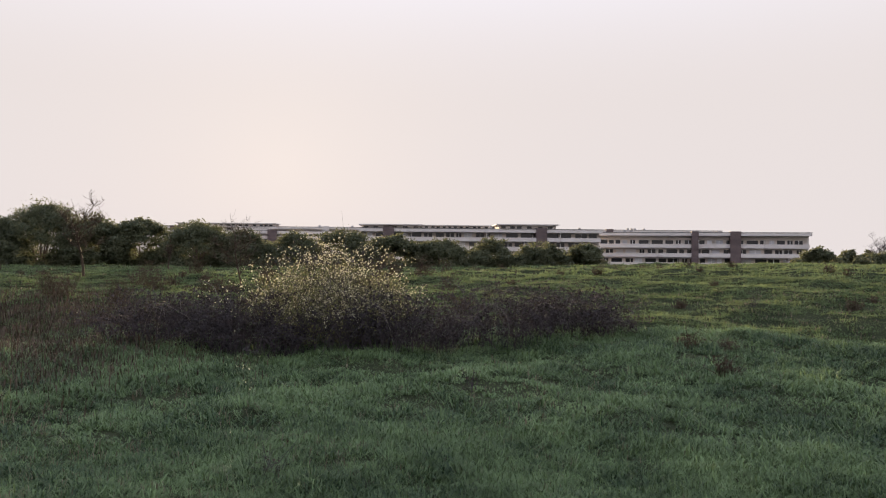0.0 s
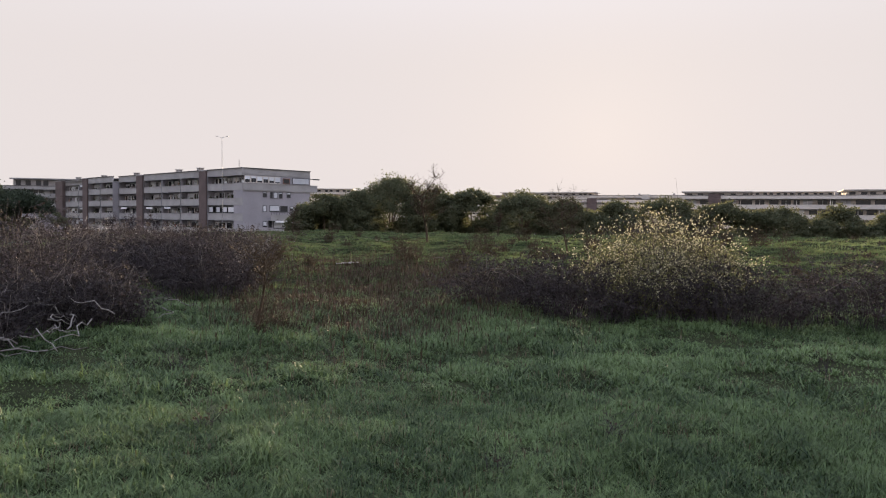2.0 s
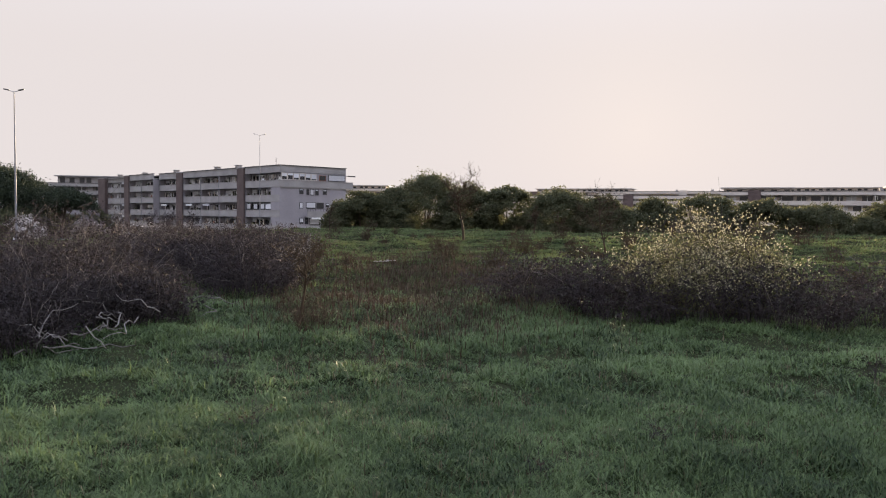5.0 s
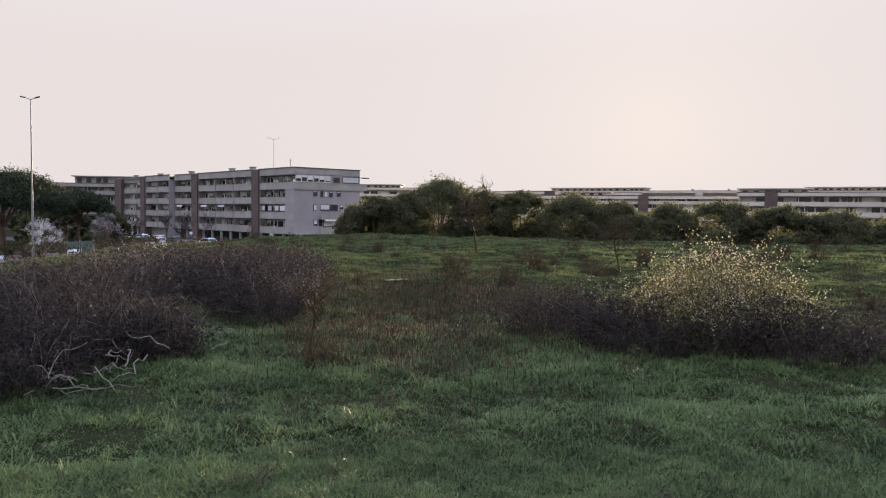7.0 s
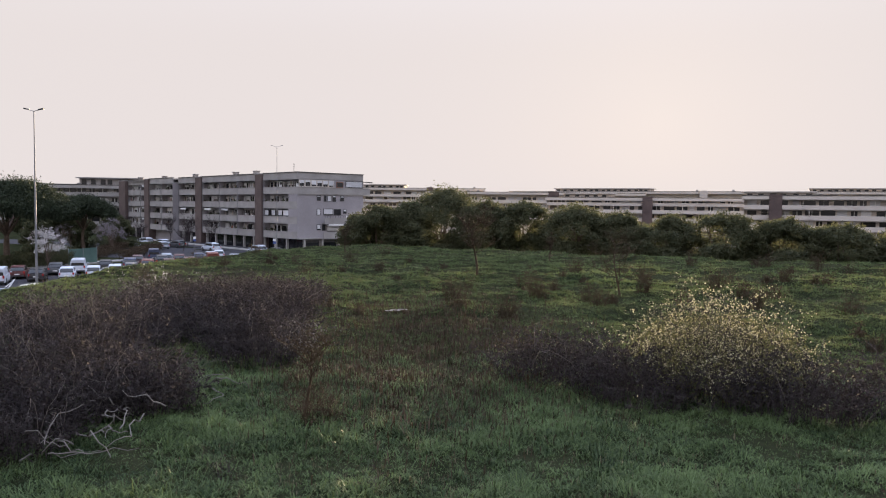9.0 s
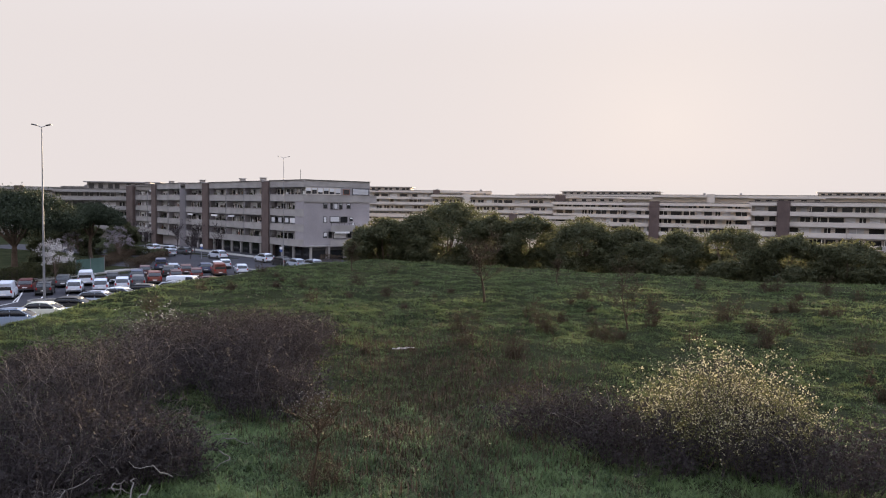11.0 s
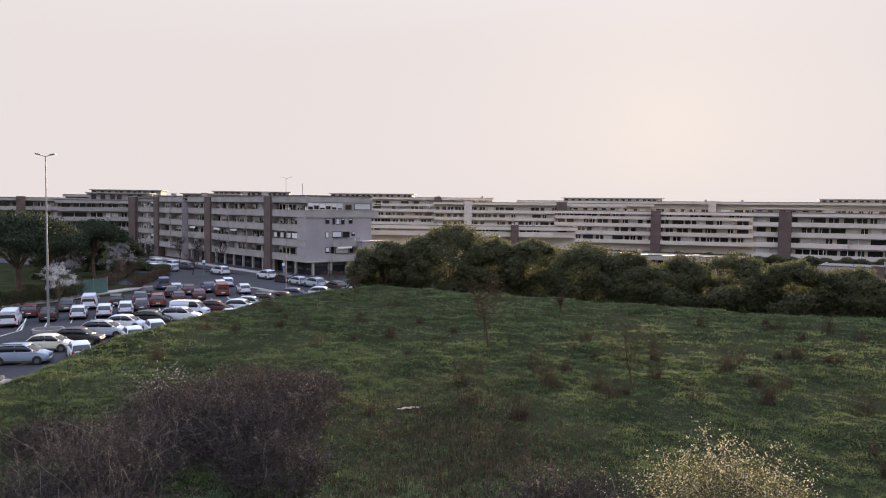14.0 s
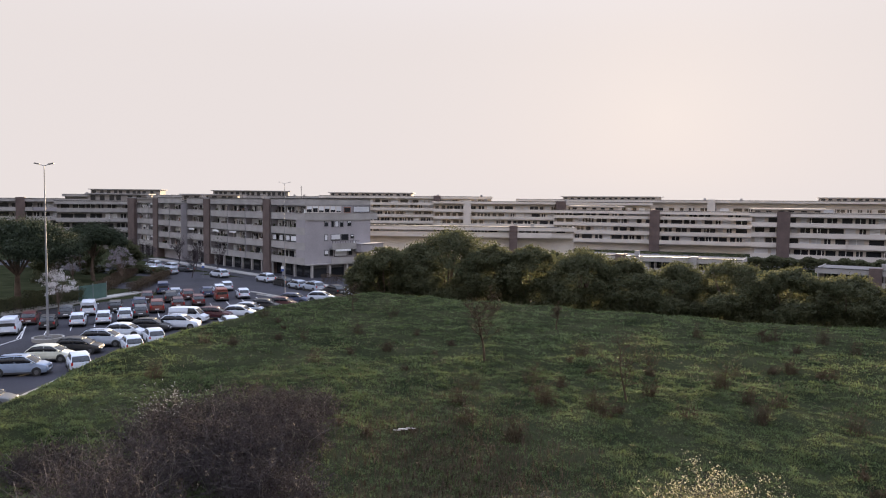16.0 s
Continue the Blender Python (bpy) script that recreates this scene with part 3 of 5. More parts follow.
    for y0, y1 in ((1.5, 4.8), (5.5, 8.8), (9.5, 12.8), (13.5, 15.1)):
        part("shop_front", boxes((0.06, 0.14, y0, y1, -0.9, 2.2)), GLASS, H)
        part("shop_sign", boxes((0.15, 0.2, y0 + 0.1, y1 - 0.1, 1.75, 2.2)), DARK_METAL, H)
    part("arcade_slab", boxes((0.06, 0.88, 0.02, 5.28, 2.46, 2.64)), CONCRETE, H)
    for y in (1.0, 5.0, 9.0, 13.0):
        part("pillar", boxes((0.4, 0.8, y, y + 0.4, -1, 2.44)), CONCRETE, H)
    for a, b, y in TOWERS:
        tw = part("stair_tower", boxes((a, b, y, 1.6, -1, 14.95)), BROWN, H)
        part("tower_cap", boxes((a - 0.05, b + 0.05, y - 0.05, 3.0, 14.95, 15.12)), CONCRETE, tw)
    for x in (-19.0, -28.0, -48.0, -66.0, -82.0):
        part("chimney", boxes((x, x + 1.1, 1.2, 2.1, 14.8, 15.75), (x - 0.12, x + 1.22, 1.08, 2.22, 15.75, 15.88)), CONCRETE, H)
    part("aerial_mast", boxes((-16.0, -15.94, 9, 9.06, 14.8, 17.8), (-16.35, -15.6, 9.02, 9.05, 17.4, 17.43), (-16.25, -15.7, 9.02, 9.05, 17.0, 17.03)), DARK_METAL, H)
    return H


main_house()


def far_block(m, length, depth, bands, top, label, seed, penthouse=(), towers=(), base=-1.0, mat_=None, win=3.0):
    """A distant terraced block: walls, balcony bands, windows, stair towers; front along x facing -y."""
    r = random.Random(seed)
    mat_ = mat_ or STUCCO_PALE
    H = thing("apartment_block", m, label, "apartment building", "distant apartment blocks")
    part("wall", boxes((0, length, 1.6, depth, base, top - 0.5)), mat_, H)
    part("roof", boxes((-0.3, length + 0.3, -0.2, depth + 0.2, top - 0.49, top - 0.2)), ROOF, H)
    part("roof_fascia", boxes((-0.3, length + 0.3, -0.45, -0.21, top - 0.9, top), (-0.5, -0.31, -0.45, depth, top - 0.9, top), (length + 0.31, length + 0.5, -0.45, depth, top - 0.9, top)), mat_, H)
    part("roof_edge", boxes((-0.55, length + 0.55, -0.5, -0.1, top, top + 0.14)), DARK_METAL, H)
    for z0, z1 in bands:
        a = 0.0
        while a < length - 3:
            b = min(length, a + r.uniform(10, 22))
            out = r.choice((0.0, 0.0, -0.7))
            part("balcony", boxes((a + 0.1, b - 0.1, out, out + 0.18, z0, z1), (a + 0.1, b - 0.1, out + 0.185, 1.59, z0, z0 + 0.22)), r.choice((mat_, mat_, STUCCO if mat_ == CONCRETE else STUCCO_PALE)), H)
            part("party_wall", boxes((a - 0.08, a + 0.08, out + 0.2, 1.59, z0 + 0.23, z1 + 1.3)), mat_, H)
            a = b
        x = 0.8
        while x < length - 2.5:
            w = r.choice((1.4, 2.2, 3.2))
            z = min(z1 + 1.15, top - 0.95)
            if z > z1 + 0.3:
                fr = part("window", boxes((x, x + w, 1.52, 1.59, z1 - 0.3, z)), r.choice((GLASS, GLASS, GLASS, SHUTTER)), H)
            if r.random() < 0.5 and z > z1 + 0.3:
                part("mullion", boxes((x + w * 0.5 - 0.07, x + w * 0.5 + 0.07, 1.46, 1.515, z1 - 0.3, z)), WHITE, fr)
            x += w + r.uniform(0.25, win * 0.4)
    for a, b in towers:
        part("stair_tower", boxes((a, b, -0.8, 2.0, base, top + 0.4)), BROWN if r.random() < 0.7 else mat_, H)
    for a, b, hh in penthouse:
        ph = part("penthouse", boxes((a, b, 2.5, depth - 1, top - 0.19, top + hh - 0.3)), mat_, H)
        part("penthouse_roof", boxes((a - 0.8, b + 0.8, 1.5, depth, top + hh - 0.29, top + hh)), mat_, ph)
        x = a + 0.6
        while x < b - 1.6:
            part("window", boxes((x, x + 1.3, 2.42, 2.49, top + 0.3, top + hh - 0.6)), GLASS, ph)
            x += r.uniform(1.8, 3.2)
    for _ in range(int(length / 25)):
        x = r.uniform(1, length - 2)
        part("chimney", boxes((x, x + 0.9, 4, 5, top - 0.2, top + 0.9)), CONCRETE, H)
    return H


def facing(x, y, turn):
    return pose(x, y, 0, 0, 0, turn)


P5 = [(2.4, 3.6), (5.2, 6.4), (8.0, 9.2), (10.8, 12.0)]
far_block(facing(-200, 139, 40), 68, 14, P5, 14.0, "pale apartment block with long white balcony bands", 11, [(8, 24, 2.3), (34, 50, 2.4)], [(66, 68.5)], mat_=CONCRETE)
far_block(facing(-290, 205, 38), 130, 16, P5, 16.5, "distant terraced apartment block with a stepped roof", 12, [(10, 38, 2.4), (60, 92, 2.4)], [(48, 51)], mat_=CONCRETE)
far_block(facing(-205, 268, 25), 75, 16, P5 + [(13.2, 14.3)], 17.0, "distant pale apartment block with roof terraces", 13, [(4, 40, 1.6)], [(50, 53)])
far_block(facing(-145, 262, 25), 85, 16, P5, 15.0, "distant pale apartment block with continuous balconies", 14, [], [(12, 15), (48, 52)])
far_block(facing(-112, 160, 22), 56, 14, [(5.9, 7.2)], 8.5, "low cream block with a deep roof parapet behind the trees", 15, [], [(40, 42)], win=1.0)
far_block(facing(-84, 232, 8), 70, 14, [(2.4, 3.6), (5.0, 6.2), (7.6, 8.7), (9.9, 10.9)], 12.4, "pale terraced apartment block in the sun haze", 16, [(5, 20, 1.5)], [(30, 33)])
far_block(facing(-22, 207, 2), 66, 14, [(1.2, 2.4), (4.0, 5.2), (6.6, 7.8), (9.2, 10.3)], 12.6, "pale terraced apartment block with penthouses", 17, [(0, 16, 1.2), (38, 54, 1.5)], [(6, 9), (48, 51)])
far_block(facing(46, 235, -13), 63, 14, P5[:3], 12.6, "long lower apartment block with grey bands", 18, [], [(30, 32), (41, 44)])
far_block(facing(-150, 150, 60), 30, 12, P5, 14.0, "pale apartment block with white balconies behind the grey house", 19)
far_block(facing(-290, 62, 70), 84, 14, P5, 15.2, "pale apartment block with white bands behind old pines", 31, [(12, 34, 2.2), (50, 70, 2.4)], [(40, 42.5)], mat_=CONCRETE)
far_block(facing(-262, 96, 50), 92, 14, P5, 14.6, "pale stepped apartment block behind old pines", 32, [(20, 44, 2.2)], [(60, 62.5)], mat_=CONCRETE)
far_block(facing(-51.7, 156, 2), 33.1, 12, [(0.7, 1.6)], 3.8, "low grey garage row with a flat parapet roof behind the trees", 33, [], [(9, 11), (24, 25.2)], win=2.0, mat_=CONCRETE)
far_block(facing(-4.6, 151, -6), 34, 12, [(0.6, 1.5)], 3.5, "low grey garage row with a flat parapet roof behind the trees", 34, [], [(8, 10)], win=2.0, mat_=CONCRETE)
wl_ = part("boundary_wall", boxes((-75, 45, 192, 192.3, -0.5, 1.5), (-75, 45, 191.9, 192.4, 1.5, 1.65)), CONCRETE)
tagged(wl_, "grey low boundary wall in front of distant apartment blocks", "wall", kind="structure")
far_block(facing(-130, 312, 3), 250, 14, P5, 16.2, "long far apartment block on the skyline", 21, [(20, 60, 1.5), (120, 170, 1.5)], [(80, 83), (200, 203)], win=6.0)

# ---- car park: lamps, kerbs, fence, cars ----
def street_lamp(x, y, h, k=1.0):
    L = thing("street_lamp", pose(x, y, 0), "tall galvanised double-arm street lamp in the car park", "street lamp", "street lamps")
    v, f = tubes([[(0, 0, z) for z in np.linspace(0, h, 8)]], [np.linspace(0.14 * k, 0.04 * k, 8)], 10)
    part("pole", mesh_of("pole", v, f, STEEL), STEEL, L)
    part("base_collar", boxes((-0.24, 0.24, -0.24, 0.24, 0, 0.5), bevel=0.05), STEEL, L)
    for s in (-1, 1):
        t = np.linspace(0, 1, 5)
        p = np.stack([s * 0.42 * t, 0.24 * s * t, h - 0.05 + 0.16 * t], 1)
        v, f = tubes([p], [np.full(5, 0.04 * k)], 6)
        part("arm", mesh_of("arm", v, f, STEEL), STEEL, L)
        # k below 1: paler head, sky glare over the lamp put into its colour
        hd = part("lamp_head", boxes((-0.28 * k, 0.28 * k, -0.12 * k, 0.12 * k, -0.05 * k, 0.07 * k), bevel=0.03 * k), DARK_METAL if k == 1 else STEEL, L)
        hd.matrix_local = pose(s * 0.62, 0.36 * s, h + 0.17, 0, -s * 12, 30)
    return L


street_lamp(-72.3, 49.0, 18.0)
# far lamp drawn too thin and pale, imitating sky glare that swallows it
street_lamp(-71.3, 85.0, 17.1, 0.55)


def loft(stations, mat_, name, parent, label=""):
    """A closed shell through cross-sections: (x, half width, z low, z high, half width at the top)."""
    bm = bmesh.new()
    rings = []
    for x, w, z0, z1, wt in stations:
        c = min(0.12, (z1 - z0) * 0.3)
        pts = [(-w * 0.9, z0), (w * 0.9, z0), (w, z0 + c), (w, z0 + (z1 - z0) * 0.6), (wt + (w - wt) * 0.15, z1 - c * 0.35), (wt * 0.88, z1), (-wt * 0.88, z1), (-wt - (w - wt) * 0.15, z1 - c * 0.35), (-w, z0 + (z1 - z0) * 0.6), (-w, z0 + c)]
        rings.append([bm.verts.new((x, y, z)) for y, z in pts])
    for a, b in zip(rings, rings[1:]):
        for i in range(10):
            j = (i + 1) % 10
            bm.faces.new((a[i], a[j], b[j], b[i]))
    bm.faces.new(rings[0][::-1])
    bm.faces.new(rings[-1])
    bmesh.ops.recalc_face_normals(bm, faces=bm.faces[:])
    ob = part(name, bm, mat_, parent, label)
    for p in ob.data.polygons:
        p.use_smooth = True
    ob.data.set_sharp_from_angle(angle=radians(38))
    return ob


SHAPES = {  # length, half width, bonnet height, roof height, windscreen foot, roof front, roof rear, rear window foot
    "hatchback": (4.0, 0.86, 0.95, 1.50, 1.25, 0.35, -1.25, -1.88),
    "suv": (4.5, 0.92, 1.06, 1.66, 1.35, 0.42, -1.45, -2.12),
    "saloon": (4.35, 0.90, 0.98, 1.54, 1.28, 0.36, -1.30, -1.98),
    "van": (4.5, 0.92, 1.08, 1.85, 1.55, 0.85, -2.05, -2.2),
}
CAR_CACHE = {}
CAR_WORDS = {"hatchback": "hatchback car", "suv": "tall family car", "saloon": "five-door family car", "van": "small panel van"}


def car(shape, colour, x, y, heading, z=0.02):
    m = pose(x, y, z, 0, 0, heading)
    if (shape, colour) in CAR_CACHE:
        return copy_thing(CAR_CACHE[shape, colour], m)
    L, w, hb, hr, xs, xf, xr, xb = SHAPES[shape]
    pt = PAINTS[colour]
    C = thing("car", m, "%s %s parked in the car park" % (colour if colour != "steel" else "blue-grey metallic", CAR_WORDS[shape]), "car", "parked cars")
    h = L / 2
    gz = hb + 0.02
    loft([(-h, w * 0.80, 0.42, 0.70, w * 0.76), (-h + 0.06, w * 0.92, 0.30, hb * 0.96, w * 0.84), (-h + 0.45, w, 0.22, hb, w * 0.93), (-0.6, w, 0.20, hb + 0.02, w * 0.95), (xs - 0.3, w, 0.20, hb, w * 0.94),
          (h - 0.60, w * 0.98, 0.22, hb * 0.94, w * 0.86), (h - 0.14, w * 0.90, 0.28, hb * 0.80, w * 0.78), (h, w * 0.72, 0.36, 0.60, w * 0.66)], pt, "body", C)
    # cabin: glass house under a painted roof, with pillars
    hg = hr - 0.05 - gz
    loft([(xb, w * 0.84, hb - 0.05, gz, w * 0.80), (xb + (xr - xb) * 0.5, w * 0.86, hb - 0.05, gz + hg * 0.62, w * 0.76), (xr, w * 0.87, hb - 0.05, gz + hg * 0.93, w * 0.71), (xr * 0.45, w * 0.88, hb - 0.05, gz + hg, w * 0.71),
          (xf, w * 0.88, hb - 0.05, gz + hg * 0.94, w * 0.72), ((xs + xf) / 2, w * 0.87, hb - 0.05, gz + hg * 0.56, w * 0.76), (xs, w * 0.85, hb - 0.05, gz, w * 0.80)], CAR_GLASS, "cabin_glass", C, "dark tinted glass")
    loft([(xr - 0.2, w * 0.72, hr - 0.20, hr - 0.13, w * 0.64), (xr, w * 0.77, hr - 0.14, hr - 0.05, w * 0.68), (xr * 0.45, w * 0.79, hr - 0.09, hr + 0.02, w * 0.69), (xf - 0.1, w * 0.78, hr - 0.11, hr - 0.01, w * 0.68), (xf + 0.16, w * 0.74, hr - 0.18, hr - 0.10, w * 0.66)], pt, "roof", C)
    posts = [(xs, xf), (xb, xr)]
    mids = [-0.25] if shape != "van" else []
    for s in (-1, 1):
        P = [[(a, s * w * 0.845, gz - 0.05), (b, s * w * 0.735, hr - 0.08)] for a, b in posts] + [[(a, s * w * 0.885, gz - 0.05), (a - 0.05, s * w * 0.745, hr - 0.08)] for a in mids]
        for p in P:
            part("pillar", mesh_of("pillar", *tubes([p], np.full((1, 2), 0.045), 5), pt), pt, C)
    if shape == "van":
        loft([(xr - 0.1, w * 0.88, hb - 0.1, hr - 0.05, w * 0.76), (0.1, w * 0.90, hb - 0.1, hr - 0.04, w * 0.78)], pt, "cargo_side", C)
    for sx in (-1, 1):
        for sy in (-1, 1):
            bm = bmesh.new()
            bmesh.ops.create_cone(bm, cap_ends=True, segments=18, radius1=0.32, radius2=0.32, depth=0.22)
            bmesh.ops.bevel(bm, geom=[e for e in bm.edges if len(e.link_faces) == 2 and e.calc_face_angle(0) > 1], offset=0.04, segments=2, affect="EDGES")
            bmesh.ops.rotate(bm, cent=(0, 0, 0), matrix=Matrix.Rotation(radians(90), 3, "X"), verts=bm.verts[:])
            ab = bmesh.new()
            bmesh.ops.create_cone(ab, cap_ends=True, segments=18, radius1=0.385, radius2=0.385, depth=0.05)
            bmesh.ops.rotate(ab, cent=(0, 0, 0), matrix=Matrix.Rotation(radians(90), 3, "X"), verts=ab.verts[:])
            arch = part("wheel_arch", ab, RUBBER, C)
            arch.matrix_local = pose(sx * (h - 0.82), sy * (w - 0.012), 0.36)
            tyre = part("wheel", bm, RUBBER, C)
            tyre.matrix_local = pose(sx * (h - 0.82), sy * (w - 0.075), 0.32)
            rb = bmesh.new()
            bmesh.ops.create_cone(rb, cap_ends=True, segments=14, radius1=0.21, radius2=0.18, depth=0.04)
            bmesh.ops.rotate(rb, cent=(0, 0, 0), matrix=Matrix.Rotation(radians(90), 3, "X"), verts=rb.verts[:])
            rim = part("rim", rb, RIM, tyre)
            rim.matrix_local = pose(0, sy * 0.105, 0)
    for s in (-1, 1):
        part("headlight", boxes((h - 0.22, h - 0.045, s * w * 0.62 - 0.16, s * w * 0.62 + 0.16, hb * 0.62, hb * 0.76), bevel=0.03), LAMP_CLEAR, C)
        part("tail_light", boxes((-h + 0.0, -h + 0.13, s * w * 0.80 - 0.09, s * w * 0.80 + 0.09, hb * 0.68, hb * 0.95), bevel=0.03), LAMP_RED, C)
        part("mirror", boxes((xs - 0.35, xs - 0.2, s * w * 1.0 - 0.02 if s > 0 else -w - 0.16, w + 0.16 if s > 0 else -w + 0.02, hb + 0.0, hb + 0.14), bevel=0.03), pt, C)
    for s in (-1, 1):
        part("side_sill", boxes((-h + 1.22, h - 1.22, s * w * 0.985 - 0.035, s * w * 0.985 + 0.035, 0.20, 0.36), bevel=0.02), DARK_METAL, C)
        part("door_handle", boxes((-0.62, -0.42, s * (w + 0.012) - 0.02, s * (w + 0.012) + 0.02, hb * 0.80, hb * 0.84)), pt, C)
        if shape == "suv":
            part("roof_rail", boxes((xr + 0.1, xf - 0.15, s * w * 0.63 - 0.025, s * w * 0.63 + 0.025, hr - 0.04, hr + 0.05), bevel=0.01), DARK_METAL, C)
    part("number_plate", boxes((-h - 0.012, -h + 0.05, -0.26, 0.26, 0.52, 0.63)), WHITE, C)
    part("number_plate", boxes((h - 0.04, h + 0.012, -0.26, 0.26, 0.42, 0.53)), WHITE, C)
    part("grille", boxes((h - 0.05, h + 0.006, -w * 0.42, w * 0.42, hb * 0.56, hb * 0.68)), DARK_METAL, C)
    part("bumper", boxes((-h - 0.03, -h + 0.2, -w * 0.86, w * 0.86, 0.30, 0.46), bevel=0.04), DARK_METAL, C)
    part("bumper", boxes((h - 0.2, h + 0.02, -w * 0.78, w * 0.78, 0.26, 0.40), bevel=0.04), DARK_METAL, C)
    CAR_CACHE[shape, colour] = C
    return C


# row along the foot of the mound, noses turned towards it
for s, c, x, y, a in (("suv", "steel", -60.3, 38.4, 40), ("hatchback", "cream", -63.2, 43.0, 35), ("saloon", "black", -64.2, 46.6, 33), ("suv", "silver", -65.3, 50.2, 33),
                      ("hatchback", "white", -67.6, 54.6, 33), ("saloon", "black", -67.9, 58.2, 33), ("suv", "white", -66.6, 61.2, 30), ("van", "white", -69.2, 65.0, 28),
                      ("saloon", "maroon", -68.6, 68.5, 28), ("hatchback", "white", -67.0, 71.2, 28), ("hatchback", "silver", -67.9, 74.0, 26), ("saloon", "black", -68.4, 77.5, 26),
                      ("hatchback", "maroon", -68.0, 80.6, 25), ("saloon", "blue", -69.4, 84.6, 25), ("hatchback", "white", -67.5, 88.5, 24)):
    car(s, c, x, y, a)
for s, c, x, y, a in (("saloon", "grey", -52.6, 30.6, 40), ("hatchback", "white", -58.2, 42.2, 150), ("hatchback", "white", -61.0, 50.0, 150), ("hatchback", "white", -62.6, 54.0, 150), ("hatchback", "white", -62.0, 64.2, 150), ("hatchback", "white", -61.5, 70.0, 150)):
    car(s, c, x, y, a)
# middle rows
for s, c, x, y, a in (("van", "white", -79.9, 49.8, 140), ("suv", "silver", -85.6, 50.6, 140), ("hatchback", "red", -84.2, 54.9, 140), ("hatchback", "black", -79.8, 54.2, 140), ("hatchback", "white", -78.5, 57.0, 140), ("hatchback", "grey", -85.0, 60.2, 140),
                      ("van", "white", -84.9, 63.2, 140), ("hatchback", "white", -77.4, 59.6, 140), ("hatchback", "white", -77.2, 62.4, 140), ("hatchback", "black", -84.2, 66.6, 140), ("suv", "blue", -83.0, 69.4, 140),
                      ("hatchback", "grey", -78.0, 65.4, 140), ("hatchback", "maroon", -88.8, 75.6, 140), ("suv", "orange", -79.6, 69.3, 140)):
    car(s, c, x, y, a)
for s, c, x, y, a in (("saloon", "black", -85.8, 77.2, 140), ("van", "blue", -94.5, 83.5, 140), ("hatchback", "silver", -88.6, 80.6, 140), ("hatchback", "maroon", -80.0, 73.2, 140), ("hatchback", "red", -85.8, 80.4, 140),
                      ("hatchback", "red", -80.0, 76.8, 140), ("hatchback", "blue", -85.9, 84.3, 140), ("hatchback", "white", -86.9, 87.8, 140), ("van", "orange", -81.0, 82.2, 140), ("hatchback", "white", -89.0, 91.6, 140),
                      ("hatchback", "white", -79.9, 85.6, 140)):
    car(s, c, x, y, a)
# kerbside by the house
for s, c, x, y, a in (("suv", "white", -104.8, 106.0, 165), ("suv", "white", -92.2, 104.6, 160), ("saloon", "black", -85.9, 101.8, 160), ("hatchback", "silver", -80.8, 99.4, 160), ("suv", "silver", -76.5, 98.2, 160),
                      ("saloon", "black", -71.0, 96.4, 160), ("hatchback", "white", -66.8, 96.2, 160), ("hatchback", "white", -121.5, 104.5, 170), ("hatchback", "silver", -117.5, 105.5, 170), ("suv", "white", -130.5, 113.0, 170),
                      ("hatchback", "white", -125.0, 112.5, 170), ("hatchback", "grey", -119.0, 111.0, 170)):
    car(s, c, x, y, a)


# painted bay lines, kerb and pavement
def strip(name, p, q, w, z0, z1, mat_, label, category="road marking"):
    p, q = Vector((*p, 0)), Vector((*q, 0))
    d = q - p
    ob = part(name, boxes((0, d.length, -w / 2, w / 2, z0, z1)), mat_)
    ob.matrix_world = pose(p.x, p.y, 0, 0, 0, math.degrees(math.atan2(d.y, d.x)))
    return tagged(ob, label, category, kind="structure")


for k in range(14):
    x, y = -76.0 + 0.1 * k, 48.0 + 3.0 * k
    strip("bay_line", (x, y), (x - 4.2, y + 3.4), 0.12, 0.021, 0.026, LINE, "worn white parking bay line on asphalt")
strip("pavement", (-90.5, 40), (-98, 82), 2.2, -0.2, 0.16, PAVING, "pale concrete pavement with a raised kerb", "pavement")
strip("forecourt", (-150, 134.0), (-54, 99.4), 15.0, -0.3, 0.012, ASPHALT, "dark asphalt forecourt of the apartment house", "road")
strip("pavement", (-152, 131.2), (-72, 102.2), 2.2, -0.2, 0.16, PAVING, "pale concrete pavement along the apartment house", "pavement")


def fence(p, q, h):
    F = thing("fence", pose(*p, 0, 0, 0, math.degrees(math.atan2(q[1] - p[1], q[0] - p[0]))), "green mesh hoarding on steel posts beside the car park", "fence")
    L = math.dist(p, q)
    n = int(L / 2.4)
    for i in range(n + 1):
        part("post", boxes((i * L / n - 0.04, i * L / n + 0.04, -0.04, 0.04, 0, h + 0.15)), STEEL, F)
        if i < n:
            part("panel", boxes((i * L / n + 0.05, (i + 1) * L / n - 0.05, -0.015, 0.015, 0.15, h)), GREEN_MESH, F)


fence((-95.4, 69.4), (-96.7, 75.0), 2.3)


